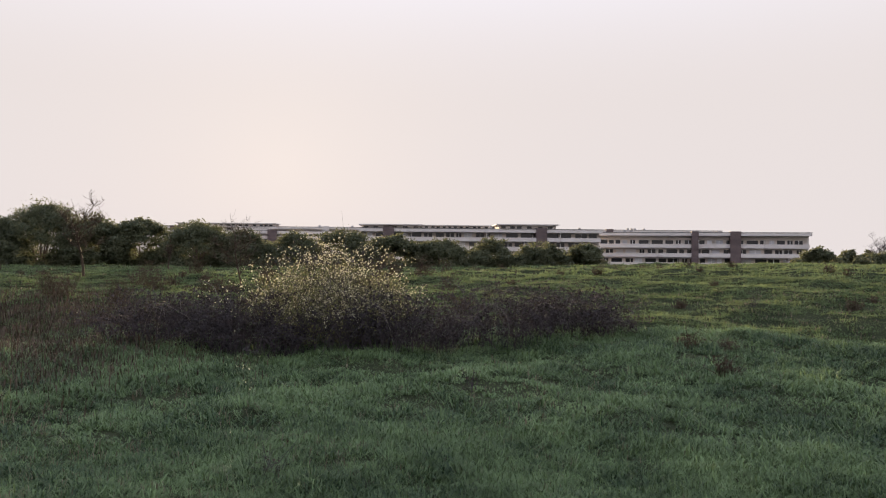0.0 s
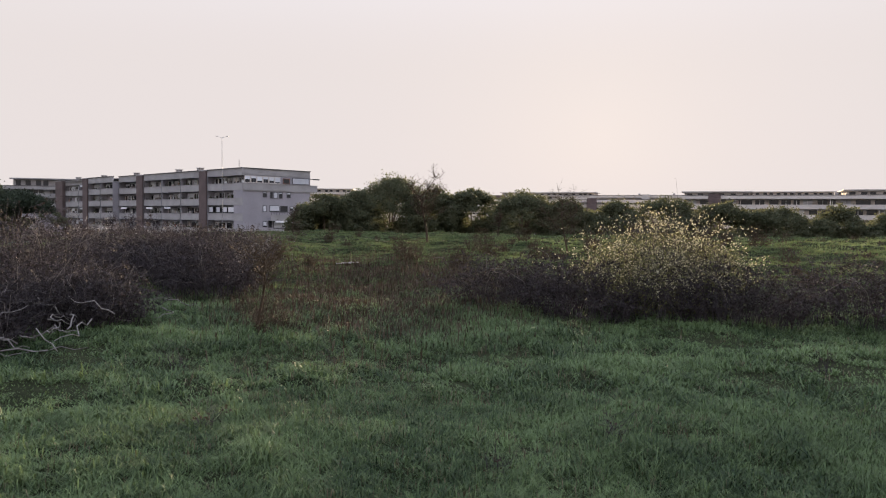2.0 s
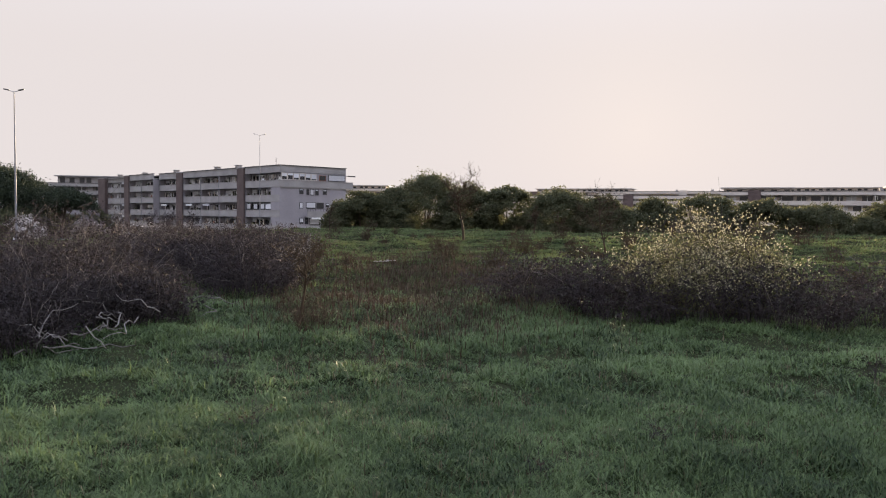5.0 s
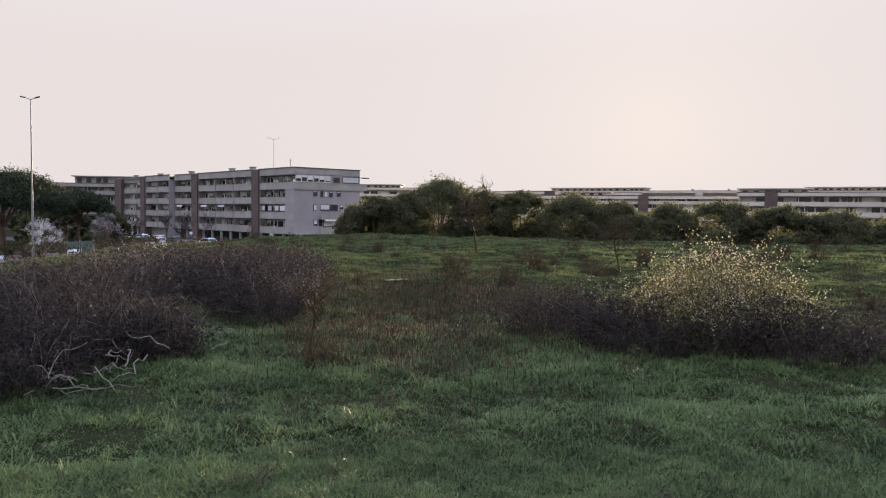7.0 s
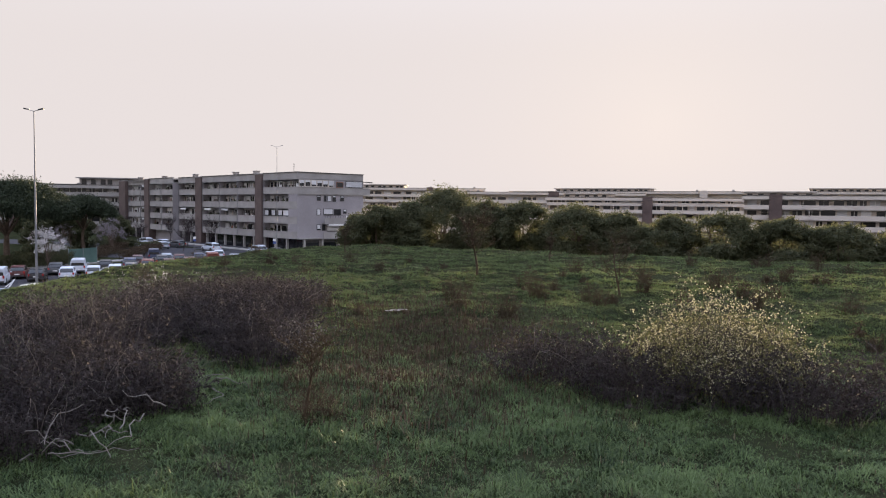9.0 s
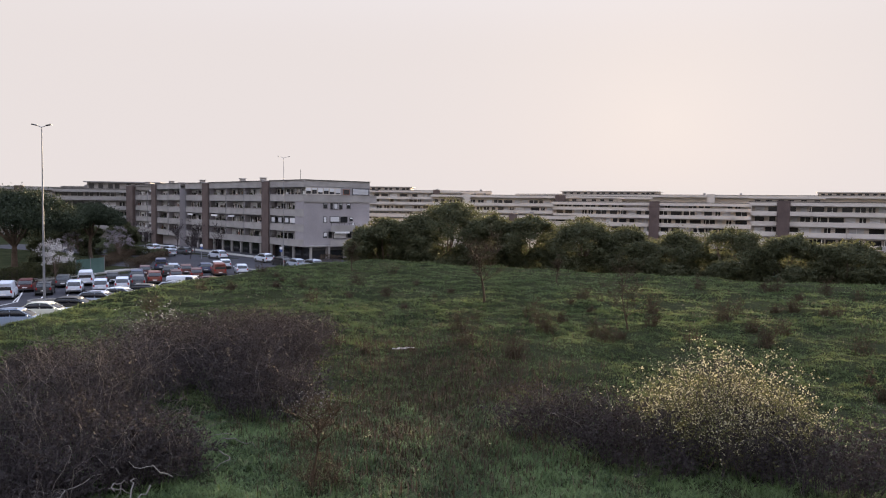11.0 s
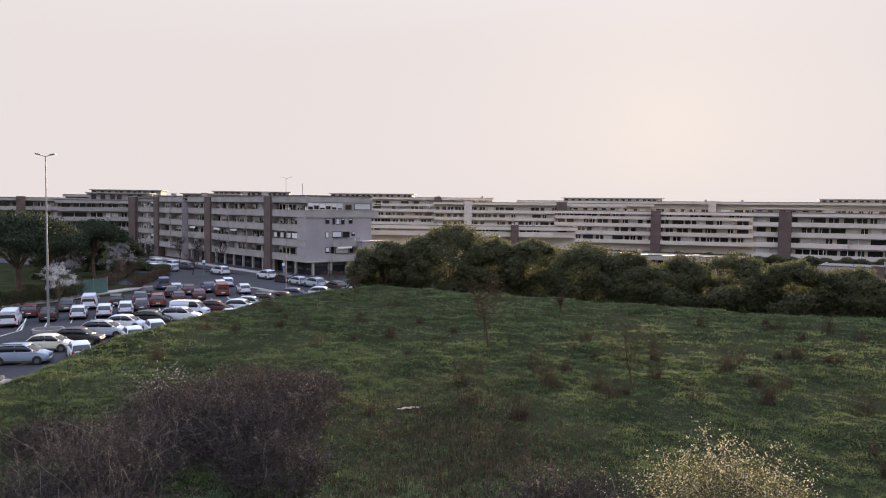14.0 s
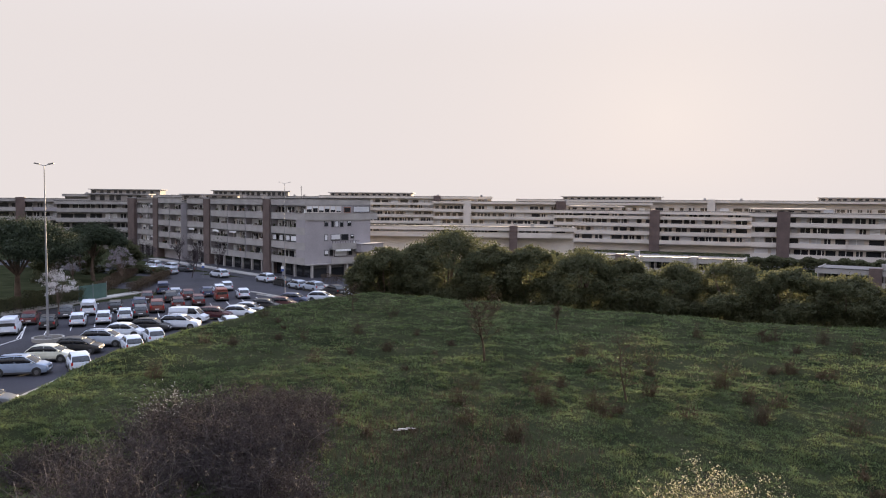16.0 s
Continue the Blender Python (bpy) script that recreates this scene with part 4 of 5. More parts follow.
def hedge(p, q, w, h, label, seed, leaf=0.16, mat_=None, density=130):
    mat_ = mat_ or BROADLEAF
    r = np.random.default_rng(seed)
    L = math.dist(p, q)
    H = thing("hedge", pose(*p, 0, 0, 0, math.degrees(math.atan2(q[1] - p[1], q[0] - p[0]))), label, "hedge")
    n = int(L * w * h * density)
    edge = r.uniform(0, 1, n)
    c = np.stack([r.uniform(0, L, n), r.uniform(-w / 2, w / 2, n), np.sqrt(edge) * h], 1)
    c[:, 2] *= 0.84 + 0.16 * np.sin(c[:, 0] * 1.3) * np.cos(c[:, 0] * 0.47)
    part("foliage", mesh_of("foliage", *cards(c, leaf * r.uniform(0.6, 1.3, n), 0.55, r), mat_), mat_, H)
    k = int(L * 3)
    b = np.stack([r.uniform(0, L, k), r.uniform(-w / 3, w / 3, k), np.zeros(k)], 1)
    e = b + np.stack([r.normal(size=k) * 0.15, r.normal(size=k) * 0.15, np.full(k, h * 0.8)], 1)
    tagged(part("stem", mesh_of("stem", *tubes(np.stack([b, e], 1), np.tile([[0.03, 0.012]], (k, 1))), TWIG), TWIG, H), kind="stuff")


hedge((-91.5, 48), (-95.5, 70), 1.6, 2.3, "dark clipped hedge behind the car park pavement", 81)
hedge((-97.5, 80), (-112, 100), 2.0, 1.8, "ragged brown leafless hedge along the car park", 82, 0.13, RUST_WEED)
hedge((-100, 72), (-120, 82), 2.2, 2.6, "dark garden hedge under the pines", 83)
hedge((-114, 101.5), (-140, 108.5), 1.6, 1.8, "low hedge in front of the apartment house", 84)
hedge((-96.5, 62), (-100, 76), 1.8, 2.4, "dark overgrown hedge behind the car park", 85)
hedge((-104, 80), (-122, 100), 3.0, 1.6, "brownish low shrubs between car park and road", 86, 0.13, RUST_WEED)
hedge((-57, 80.5), (-20, 83.5), 3.0, 6.2, "dense dark undergrowth at the foot of the tree belt", 89, 0.24, None, 60)
hedge((-20, 83.5), (19, 88.5), 3.0, 5.6, "dense dark undergrowth at the foot of the tree belt", 90, 0.24, None, 60)
hedge((-62, 186), (48, 189), 4.0, 3.2, "tall rough hedge in front of distant apartment blocks", 88, 0.5, None, 22)
hedge((-82.2, 107.8), (-79.1, 109.9), 1.4, 1.9, "ragged brown leafless hedge beside the house forecourt", 91, 0.13, RUST_WEED)
hedge((-93, 40), (-91.6, 47.5), 1.6, 2.2, "dark clipped hedge behind the car park pavement", 87)

# round planter kerb at the lamp's foot
ring = []
bm = bmesh.new()
for k in range(28):
    a = 2 * math.pi * k / 28
    ring.append([bm.verts.new((r_ * math.cos(a), r_ * math.sin(a), z_)) for r_, z_ in ((1.35, 0.0), (1.35, 0.42), (1.55, 0.42), (1.5, 0.0))])
for k in range(28):
    a, b = ring[k], ring[(k + 1) % 28]
    for i in range(3):
        bm.faces.new((a[i], b[i], b[i + 1], a[i + 1]))
bmesh.ops.recalc_face_normals(bm, faces=bm.faces[:])
pk = part("planter_kerb", bm, PAVING)
pk.matrix_world = pose(-72.3, 49.0, 0.0)
tagged(pk, "round pale concrete kerb ring at the foot of a lamp", "kerb")

# kerb at the foot of the mound, lane lines and a traffic island
for (p_, q_) in (((-47.6, 22), (-54.3, 36)), ((-54.3, 36), (-57.3, 41.5)), ((-57.3, 41.5), (-60.5, 56)), ((-60.5, 56), (-62.5, 92))):
    strip("kerb", p_, q_, 0.35, -0.2, 0.14, PAVING, "pale concrete kerb at the foot of the mound", "kerb")
strip("lane_line", (-74.1, 45.0), (-75.8, 48.3), 0.16, 0.021, 0.027, LINE, "worn white line on the car park asphalt")
strip("lane_line", (-75.8, 48.3), (-86.4, 56.0), 0.16, 0.021, 0.0275, LINE, "worn white line on the car park asphalt")
strip("traffic_island", (-84.1, 92.0), (-75.3, 89.1), 0.5, -0.1, 0.13, PAVING, "narrow pale concrete traffic island", "kerb")
strip("traffic_island", (-80.8, 89.7), (-72.5, 87.7), 0.4, -0.1, 0.13, PAVING, "narrow pale concrete traffic island", "kerb")


def road_sign(x, y, turn):
    S = thing("road_sign", pose(x, y, 0, 0, 0, turn), "blue and white road sign on a steel post", "road sign", "road signs")
    v, f = tubes([[(0, 0, 0), (0, 0, 1.6), (0, 0, 3.0)]], [[0.035, 0.035, 0.035]], 7)
    part("post", mesh_of("post", v, f, STEEL), STEEL, S)
    part("panel", boxes((-0.25, 0.25, -0.06, -0.036, 1.9, 2.3), bevel=0.005), SIGN_BLUE, S)
    part("panel", boxes((-0.25, 0.25, -0.06, -0.036, 2.35, 2.8), bevel=0.005), WHITE, S)


road_sign(-106.5, 103.6, 45)
road_sign(-90.0, 106.6, 40)


# ---- meadow plants ----
def scatter(n, r0, r1, a0, a1, r=None):
    """Places on the mound between two distances and two bearings (degrees to the left of ahead)."""
    r = r or rng
    d = np.sqrt(r.uniform(r0 * r0, r1 * r1, n))
    a = np.radians(r.uniform(a0, a1, n))
    return np.stack([-d * np.sin(a), d * np.cos(a)], 1)


def patchy(x, y, s, o):
    return 0.5 + 0.25 * (np.sin(x * s + o) * np.cos(y * s * 1.13 - o) + np.sin((x + y) * s * 0.61 + 2 * o) + np.cos((x - 1.7 * y) * s * 0.37 + o) * 0.8)


def blades(xy, length, width, lean=0.5, r=None, segs=2, az=None):
    """Arching grass blades of one to three narrowing segments: places and corners."""
    r = r or rng
    n = len(xy)
    z = height(xy[:, 0], xy[:, 1])
    a = r.uniform(0, 2 * np.pi, n) if az is None else az
    L = length * r.uniform(0.5, 1.3, n)
    w = width * r.uniform(0.7, 1.3, n)
    dx, dy = np.cos(a), np.sin(a)
    b = np.clip(lean * r.uniform(0.15, 1.25, n), 0, 1.5)
    base = np.stack([xy[:, 0], xy[:, 1], z + 0.005], 1)
    side = np.stack([-dy, dx, 0 * dx], 1) * (w / 2)[:, None]

    def at_(out, up):
        return base + np.stack([dx * L * out, dy * L * out, L * up], 1)
    p1, p2 = at_(0.20 * b, 0.46), at_(0.56 * b, 0.76 - 0.2 * b)
    tip = at_(0.95 * b, 0.86 - 0.54 * b)
    k = np.arange(n)[:, None]
    if segs == 1:
        V = np.stack([base - side, base + side, p2 * 0.5 + tip * 0.5], 1).reshape(-1, 3)
        return V, k * 3 + [0, 1, 2]
    if segs == 2:
        q = p1 * 0.4 + p2 * 0.6
        V = np.stack([base - side, base + side, q + side * 0.8, q - side * 0.8, tip], 1).reshape(-1, 3)
        return V, np.concatenate([k * 5 + [0, 1, 2], k * 5 + [0, 2, 3], k * 5 + [3, 2, 4]])
    V = np.stack([base - side, base + side, p1 + side * 0.95, p1 - side * 0.95, p2 + side * 0.7, p2 - side * 0.7, tip], 1).reshape(-1, 3)
    return V, np.concatenate([k * 7 + [0, 1, 2], k * 7 + [0, 2, 3], k * 7 + [3, 2, 4], k * 7 + [3, 4, 5], k * 7 + [5, 4, 6]])


def meadow():
    """Low hummocks of bent blades, larger and sparser with distance; bald, rusty and lush patches between them."""
    sets, turf, dead, cush = [], [], [], []
    for n, per, r0, r1, ln, wd, tr, sg in ((14000, 14, 5.5, 14.5, 0.175, 0.013, 0.12, 2), (15000, 12, 13.5, 27, 0.18, 0.021, 0.18, 2), (14000, 10, 25, 48, 0.13, 0.040, 0.26, 1), (12000, 9, 46, 90, 0.14, 0.080, 0.42, 1)):
        near = r1 < 30
        c = scatter(n, r0, r1, -35, 63)
        lush = patchy(c[:, 0], c[:, 1], 0.9, 0.7) * 0.35 + patchy(c[:, 0], c[:, 1], 2.9, 1.9) * 0.45 + patchy(c[:, 0], c[:, 1], 6.7, 0.4) * 0.35
        keep = (rng.uniform(*((0.05, 0.85) if near else (0.1, 0.95)), n) < lush) & (height(c[:, 0], c[:, 1]) > 0.12)
        c, lush = c[keep], lush[keep]
        xy = np.repeat(c, per, 0) + rng.normal(size=(len(c) * per, 2)) * tr * 0.42
        size = np.repeat(0.30 + 1.5 * np.clip((lush - 0.25) / 0.7, 0, 1.2) ** 1.5 * rng.uniform(0.5, 1.4, len(c)), per)
        (sets if near else turf).append(blades(xy, ln * size, wd, 2.1 if near else 1.2, None, sg))
        # hummocks: blades falling outwards from a raised middle
        m = int(n * (0.30 if near else 0.7))
        q = scatter(m, max(r0, 6), r1, -35, 63)
        w = patchy(q[:, 0], q[:, 1], 0.5, 2.2) * 0.6 + patchy(q[:, 0], q[:, 1], 2.3, 0.9) * 0.5
        q = q[(rng.uniform(*((0.2, 0.85) if near else (0.0, 0.8)), m) < w) & (height(q[:, 0], q[:, 1]) > 0.3)]
        k = 60 if near else 22
        rad = np.repeat(tr * rng.uniform(0.6, 3.2 if near else 1.9, len(q)) * rng.uniform(0.7, 1.2, len(q)), k)
        a, u = rng.uniform(0, 2 * np.pi, len(q) * k), np.sqrt(rng.uniform(0, 1, len(q) * k))
        o = np.stack([np.cos(a), np.sin(a) * 0.8], 1) * (rad * u)[:, None]
        (sets if near else cush).append(blades(np.repeat(q, k, 0) + o, (0.08 + (0.5 if near else 0.42) * rad) * (1.2 - 0.8 * u * u), wd * 1.1, 1.6, None, min(sg, 2), a + rng.normal(size=len(a)) * 0.7))
        # short undergrowth between the tufts
        u = scatter(int(n * per * (0.5 if near else 1.2)), r0, r1, -35, 63)
        u = u[height(u[:, 0], u[:, 1]) > 0.1]
        (sets if near else turf).append(blades(u, ln * 0.35, wd * 1.3, 1.0, None, 1))
        d = scatter(int(n * (0.2 if near else 0.35)), r0, r1, -35, 63)
        w = patchy(d[:, 0] * 0.35, d[:, 1] * 0.35, 0.8, 3.1)
        d = d[(rng.uniform(0.35, 1.1, len(d)) < w) & (height(d[:, 0], d[:, 1]) > 0.3)]
        dead.append(blades(np.repeat(d, 3, 0) + rng.normal(size=(len(d) * 3, 2)) * tr * 0.4, ln * 1.1, wd * 0.8, 0.5))
    # plainer grass under the start of the flight and round its back
    sets.append(blades(scatter(26000, 0.2, 5.8, -180, 180), 0.20, 0.035, 1.3, None, 1))
    sets.append(blades(scatter(52000, 5.6, 22, 62, 326), 0.22, 0.055, 1.3, None, 1))
    tagged(new("meadow_grass", mesh_of("meadow_grass", *joined(*sets), GRASS)), "short lush green meadow grass in uneven tufts", "grass", kind="stuff")
    tagged(new("meadow_turf", mesh_of("meadow_turf", *joined(*turf), GRASS_DRY)), "low green turf in cushions on the crown of the mound", "grass", kind="stuff")
    # hummocks in the lighter green that imitates light on their tops
    tagged(new("lit_turf_cushions", mesh_of("lit_turf_cushions", *joined(*cush), LIT_CUSHION)), "rounded yellow-green grass cushions on the crown of the mound, lightened to look lit on top", "grass", kind="stuff")
    tagged(new("dry_grass", mesh_of("dry_grass", *joined(*dead), DRY)), "thin dry straw-brown grass among the green tufts", "grass", kind="stuff")


meadow()


def shrub(name, x, y, rx, ry, h, n, label, mats=(TWIG, BRAMBLE_LEAF), leaves=0, leaf=0.05, thick=0.008, droop=0.35, seed=1, category="shrub", group="", spread=1.0, tip_leaf=False, turn=0.0, side=3, canes=0, crest=0.0):
    """A thicket of thin bent stems with side twigs, and small leaves or flowers along them."""
    r = np.random.default_rng(seed)
    a, q = r.uniform(0, 2 * np.pi, n), np.sqrt(r.uniform(0, 1, n))
    bx, by = q * rx * 0.8 * np.cos(a), q * ry * 0.8 * np.sin(a)
    ct, st = math.cos(radians(turn)), math.sin(radians(turn))
    bx, by = bx * ct - by * st, bx * st + by * ct
    z0 = height(x, y)
    bz = height(x + bx, y + by) - z0 - 0.05
    dome = np.sqrt(np.clip(1 - 0.75 * q * q, 0.1, 1))
    L = h * dome * r.uniform(0.5, 1.16, n) / (1 - 0.4 * droop)
    o = r.normal(size=(n, 2)) * 0.22 * h * spread + np.stack([bx, by], 1) * 0.2 * spread
    k = 4
    t = np.linspace(0, 1, k)
    P = np.zeros((n, k, 3))
    P[:, :, 0] = bx[:, None] + o[:, :1] * t ** 1.4
    P[:, :, 1] = by[:, None] + o[:, 1:] * t ** 1.4
    P[:, :, 2] = bz[:, None] + L[:, None] * (t - droop * 0.4 * t ** 3)
    P[:, 1:] += r.normal(size=(n, k - 1, 3)) * 0.04 * h
    R = np.linspace(thick, thick * 0.35, k)[None, :].repeat(n, 0) * r.uniform(0.6, 1.5, n)[:, None]
    # side twigs
    src = np.repeat(P[:, 1:, :].reshape(-1, 3), side, 0)
    sel = r.random(len(src)) < 0.6
    src = src[sel]
    m = len(src)
    d = r.normal(size=(m, 3)) * 0.16 * h * np.array([1, 1, 0.7]) + np.array([0, 0, 0.06 * h])
    Q = np.stack([src, src + d], 1)
    RQ = np.tile(np.array([[0.5, 0.25]]) * thick, (m, 1))
    ob = thing(name, pose(x, y, float(z0)), label, category, group)
    v1, f1 = tubes(P, R)
    v2, f2 = tubes(Q, RQ)
    part("twig_mass", mesh_of("twig_mass", *joined((v1, f1), (v2, f2)), mats[0]), mats[0], ob)
    if canes:
        ca, cq = r.uniform(0, 2 * np.pi, canes), r.uniform(0.3, 1.0, canes)
        p0 = np.stack([rx * 0.8 * cq * np.cos(ca), ry * 0.8 * cq * np.sin(ca), np.zeros(canes)], 1)
        out = np.stack([np.cos(ca + r.normal(size=canes)), np.sin(ca + r.normal(size=canes)), np.zeros(canes)], 1) * (h * r.uniform(0.5, 1.1, canes))[:, None]
        kt = np.linspace(0, 1, 7)[None, :, None]
        C = p0[:, None, :] + out[:, None, :] * kt
        C[:, :, 2] += (h * r.uniform(0.75, 1.2, canes))[:, None] * np.sin(kt[:, :, 0] * np.pi * 0.72) + bz.mean()
        C[:, 1:] += r.normal(size=(canes, 6, 3)) * 0.035 * h
        tagged(part("cane_tangle", mesh_of("cane_tangle", *tubes(C, np.tile(np.linspace(0.008, 0.003, 7), (canes, 1)), 4), CANE), CANE, ob), "long bare arching canes", kind="stuff")
    if leaves:
        high = np.nonzero(src[:, 2] + d[:, 2] >= crest * h)[0]
        pick = high[r.integers(0, len(high), leaves)]
        u = r.uniform(0.2, 1.05, leaves) if not tip_leaf else r.uniform(0.6, 1.05, leaves)
        c = src[pick] + d[pick] * u[:, None] + r.normal(size=(leaves, 3)) * 0.02 * h
        part("foliage", mesh_of("foliage", *cards(c, leaf * r.uniform(0.6, 1.4, leaves), 0.6, r), mats[1]), mats[1], ob)
    return ob


# bramble thicket on the side next to the car park: (x, y, radii, height)
for i, (x, y, rx, ry, h) in enumerate([(-18.3, 13.6, 2.6, 2.4, 2.0), (-21.6, 16.0, 2.6, 2.4, 2.7), (-17.4, 11.4, 1.7, 1.6, 1.3), (-16.9, 14.6, 1.7, 1.6, 1.4), (-23.4, 19.2, 2.8, 2.6, 2.0), (-21.8, 12.4, 2.6, 2.4, 2.2), (-26.4, 23.6, 2.6, 2.4, 1.7),
                                      (-18.2, 20.8, 2.3, 2.0, 1.6), (-21.3, 24.6, 2.8, 2.4, 1.7), (-25.6, 27.6, 3.2, 2.4, 1.5), (-23.8, 29.2, 2.2, 2.2, 1.3), (-20.6, 22.2, 2.5, 2.2, 1.7), (-23.6, 22.6, 2.6, 2.4, 1.8), (-22.8, 26.6, 2.8, 2.2, 1.5), (-27.6, 18.4, 1.8, 1.6, 1.0)]):
    shrub("bramble_thicket", x, y, rx, ry, h, 380, "tangled dark bramble thicket with bare grey canes", leaves=6000, canes=34 if i < 7 else 16, leaf=0.07, thick=0.010, seed=40 + i, group="bramble thicket on the mound", spread=1.2, droop=0.9, side=2)
# pale fallen branches along the foot of the thicket
fr_ = np.random.default_rng(9)
B = []
for i in range(44):
    k = fr_.uniform(0, 1) ** 1.6
    x, y = -15.9 - 1.4 * k + fr_.normal() * 0.6, 10.9 + 5.4 * k + fr_.normal() * 0.5
    a, l = fr_.uniform(0, 6.28), fr_.uniform(0.5, 2.0)
    z = float(height(x, y)) + fr_.uniform(0.15, 0.55)
    row = []
    for k in range(8):
        row.append((x, y, z))
        a += fr_.normal() * 0.45
        x, y = x + l / 7 * math.cos(a), y + l / 7 * math.sin(a)
        z = max(float(height(x, y)) + 0.06, z + fr_.normal() * 0.09 + (0.05 if k < 3 else -0.04))
    B.append(row)
tagged(part("fallen_branch", mesh_of("fallen_branch", *tubes(B, np.tile(np.linspace(0.022, 0.007, 8)[None], (44, 1)), 5), BLEACHED), BLEACHED), "bare fallen branches at the edge of the brambles", "branches", kind="stuff")
shrub("bramble_thicket", 5.2, 9.2, 1.6, 0.8, 0.5, 60, "low tangle of bare bramble canes in the grass", leaves=150, leaf=0.05, seed=97, spread=1.6, droop=1.2, thick=0.006)
wp = np.stack([rng.normal(-11.4, 2.6, 6800), rng.normal(21.0, 2.4, 6800)], 1)
wq = np.concatenate([np.stack([rng.normal(-17.0, 3.0, 2600), rng.normal(30.0, 3.5, 2600)], 1), np.stack([rng.normal(-13.2, 2.6, 3200), rng.normal(27.4, 2.4, 3200)], 1)])
tagged(new("withered_plants", mesh_of("withered_plants", *blades(np.concatenate([wp, wq]), 0.40, 0.024, 0.6), RUST_WEED)), "withered rust-brown plants spread through the grass", "weeds", kind="stuff")
shrub("clematis_shrub", -27.9, 24.9, 1.25, 0.5, 1.9, 90, "shrub with fluffy white seed heads", (TWIG, BLOSSOM), 800, 0.034, 0.008, 0.2, 70, tip_leaf=True, crest=0.35, turn=38)
# catkin willow and the dark bushes round it
shrub("willow_bush", -3.1, 24.0, 2.7, 2.4, 2.75, 480, "sallow bush covered in pale yellowish catkins", (TWIG, CATKIN), 8600, 0.048, 0.009, 0.15, 60, "shrub", "", 0.8, crest=0.36)
wb = bpy.data.objects["willow_bush"]
lr = np.random.default_rng(61)
lp = lr.normal(size=(15000, 3))
lp /= np.linalg.norm(lp, axis=1, keepdims=True)
lp *= (lr.uniform(0.2, 1.0, 15000) ** 0.4)[:, None]
lp = lp * np.array([2.7, 2.3, 1.4]) + np.array([0, 0, 1.15]) + lr.normal(size=(15000, 3)) * 0.16
lp = lp[lp[:, 2] > 0.05]
part("young_leaves", mesh_of("young_leaves", *cards(lp, 0.06 * lr.uniform(0.6, 1.5, len(lp)), 0.45, lr), SALLOW_LEAF), SALLOW_LEAF, wb, "small olive young leaves")
tagged(bpy.data.objects["young_leaves"], kind="stuff")
for i, (x, y, rx, ry, h) in enumerate([(-8.0, 23.2, 2.4, 1.6, 1.5), (-5.4, 22.4, 2.4, 1.3, 1.7), (-1.0, 22.8, 2.4, 1.4, 1.7), (2.2, 24.4, 2.6, 1.8, 1.8), (5.0, 25.6, 2.2, 1.6, 1.4)]):
    shrub("bramble_thicket", x, y, rx, ry, h, 280, "low dark bramble thicket on the meadow", leaves=5200, canes=8, leaf=0.07, seed=90 + i, group="bramble thicket on the mound", spread=1.2, droop=0.9, side=2)
dry = bare_tree("dry_shrub", 68, on(-12.3, 16.0), 2.6, 0.75, "slender leafless shrub with pale fluffy tips on the meadow", RUST_WEED, 0.05, 0.42)
dr = np.random.default_rng(63)
tip = dr.normal(size=(420, 3)) * np.array([0.42, 0.42, 0.25]) + np.array([0, 0, 2.35])
part("seed_heads", mesh_of("seed_heads", *cards(tip, 0.04 * dr.uniform(0.6, 1.5, 420), 0.5, dr), BLEACHED), BLEACHED, dry, "pale dry seed heads")
tagged(bpy.data.objects["seed_heads"], kind="stuff")
shrub("dry_bush", -12.2, 16.2, 0.8, 0.8, 1.1, 80, "low bush of withered brown stalks round a bare shrub", (RUST_WEED, RUST_WEED), 420, 0.045, 0.008, 0.1, 63, side=3)
# small bare tree standing in the meadow
bare_tree("bare_sapling", 64, on(-20.6, 43.9), 3.9, 1.3, "slender leafless sapling with reddish twigs in the meadow", RUST_WEED, 0.09, 0.42, "saplings in the meadow")
bare_tree("bare_sapling", 65, on(-10.3, 40.0), 3.6, 1.2, "slender leafless sapling with reddish twigs in the meadow", RUST_WEED, 0.055, 0.2, "saplings in the meadow")
bare_tree("bare_sapling", 66, on(-40.6, 58.4), 2.8, 0.5, "slender leafless sapling with reddish twigs in the meadow", RUST_WEED, 0.07, 0.35, "saplings in the meadow")
bare_tree("bare_sapling", 67, on(-20.2, 57.3), 2.2, 0.5, "slender leafless sapling with reddish twigs in the meadow", RUST_WEED, 0.07, 0.35, "saplings in the meadow")

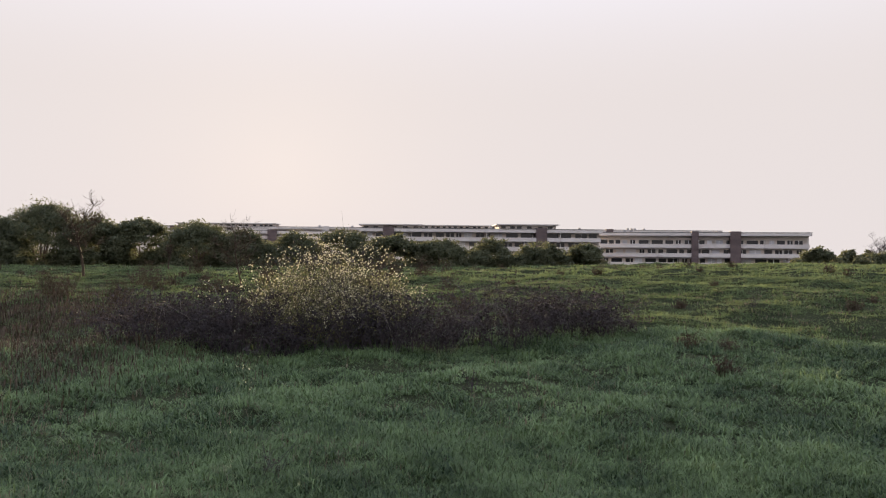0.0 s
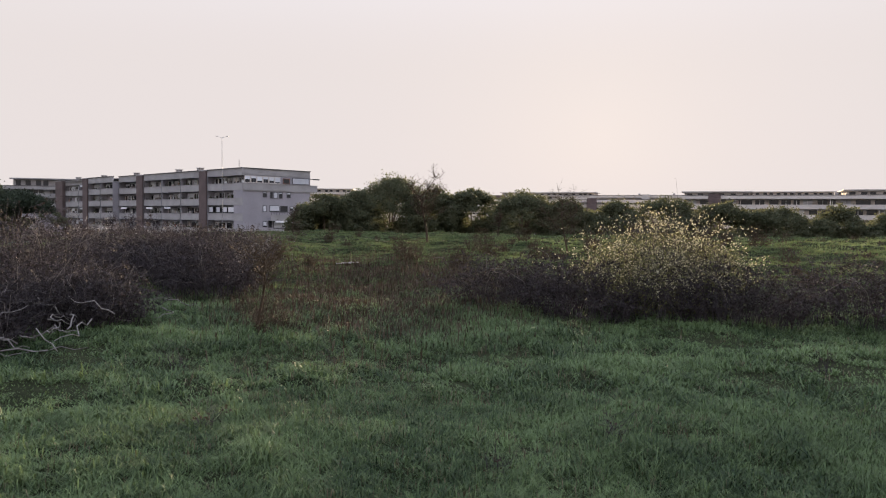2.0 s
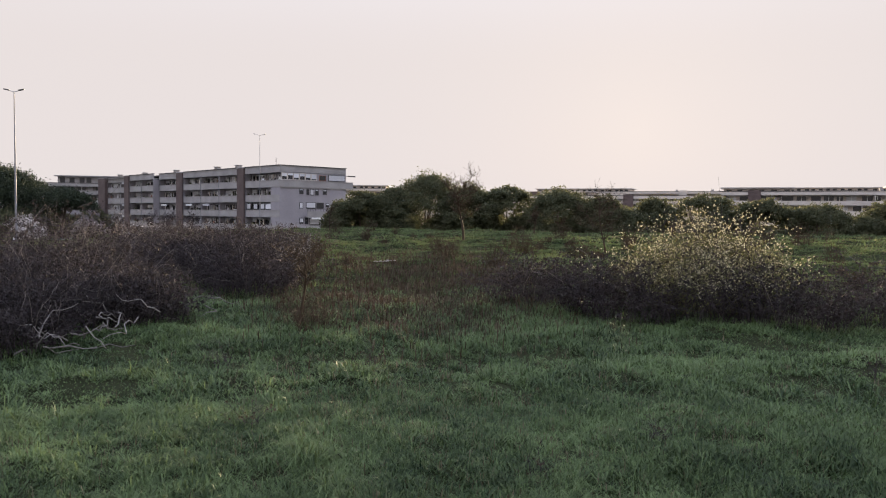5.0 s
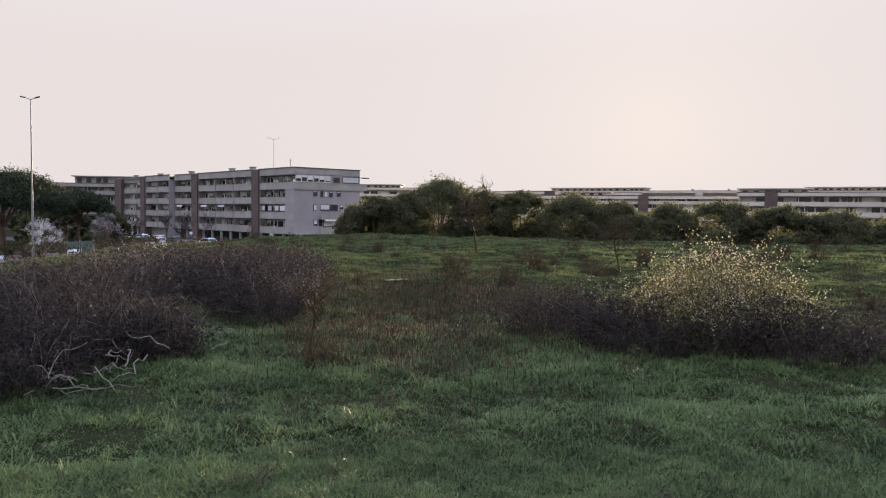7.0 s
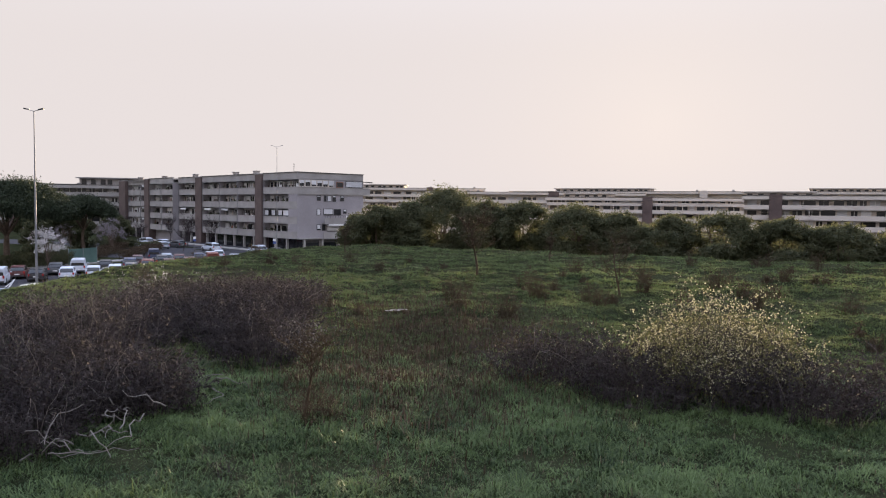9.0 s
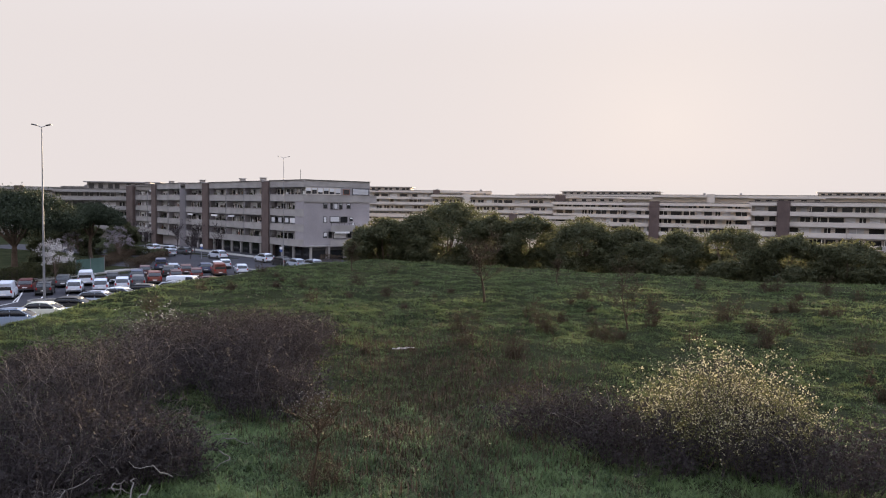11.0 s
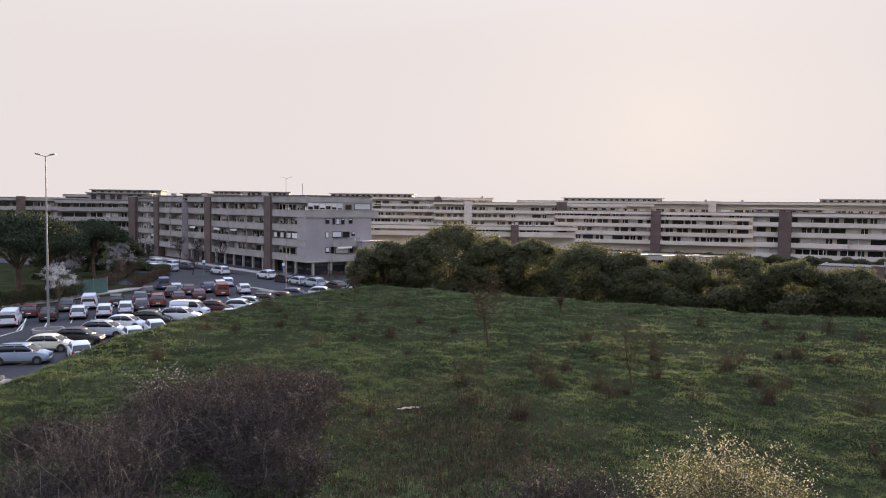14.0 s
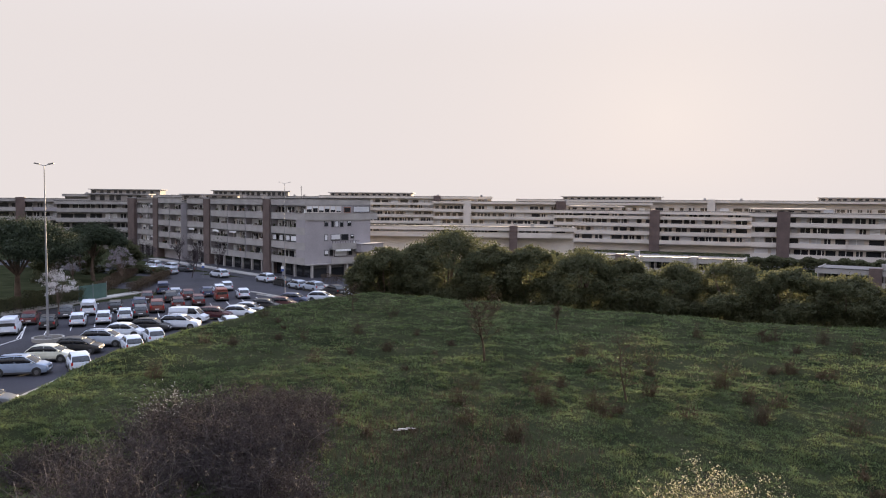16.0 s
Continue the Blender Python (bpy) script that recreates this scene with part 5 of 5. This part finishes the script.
for i, (x, y) in enumerate([(-3.4, 9.6), (-8.4, 9.3), (-11.9, 12.5), (1.1, 17.2), (-2.2, 11.5), (13.0, 30.5), (4.2, 33.5), (-8.5, 13.2)]):
    shrub("dead_weed", x, y, 0.25, 0.25, 0.55 + 0.1 * (i % 3), 16, "small dark dead stalks standing in lush grass", (TWIG, RUST_WEED), 40, 0.04, 0.005, 0.1, 300 + i, "weed", "dead weeds in the meadow", 1.1, side=2)
# tufts of rusty dead weeds
wr = np.random.default_rng(5)
SPOTS = [(-15.2, 48.0), (-18.4, 38.3), (-17.7, 34.9), (-13.7, 36.8), (-11.2, 37.8), (-10.7, 48.4), (-9.2, 40.7), (-6.0, 44.2), (-4.3, 42.1), (-2.8, 42.2), (-6.6, 38.2), (-3.4, 39.3), (-2.8, 49.5), (-0.6, 48.9), (0.7, 39.6), (-15.9, 32.2), (-13.2, 31.7), (0.7, 59.1), (-15.9, 40.6), (-5.8, 47.4), (-10.3, 36.7), (-9.8, 59.3), (-4.7, 60.2), (-1.4, 61.6), (-40.5, 39.4), (-27.8, 30.6), (-34.9, 30.1), (-44.0, 49.6), (-29.6, 38.1), (-34.9, 43.6), (-33.2, 48.3), (-34.8, 55.9), (-27.7, 43.7)]
for i in range(88):
    d = math.sqrt(wr.uniform(18 ** 2, 64 ** 2))
    a = radians(wr.uniform(-34, 44))
    x, y = (-d * math.sin(a), d * math.cos(a)) if i >= len(SPOTS) else SPOTS[i]
    if i >= len(SPOTS) and abs(x + 2.3) < 8 and abs(y - 23) < 4:
        continue
    h = wr.uniform(0.8, 1.5) if i < len(SPOTS) else wr.uniform(0.35, 0.75)
    shrub("dead_weed", x, y, 0.15 + 0.3 * h, 0.15 + 0.3 * h, h, int(wr.integers(16, 60)), "clump of rust-brown dead weeds standing in grass", (RUST_WEED, RUST_WEED), int(wr.integers(60, 170)), 0.07, 0.012, 0.1, 100 + i, "weed", "dead weeds in the meadow", 0.9, side=2)

bm = boxes((-0.34, 0.12, -0.07, 0.09, 0, 0.04), (0.02, 0.44, 0.02, 0.13, 0.035, 0.075), (-0.55, -0.2, -0.22, -0.16, 0.0, 0.035), bevel=0.01)
deb = part("broken_slab", bm, CONCRETE)
deb.matrix_world = on(-18.1, 30.2, 20, 0.14)
tagged(deb, "pale broken slab lying in the grass", "debris")
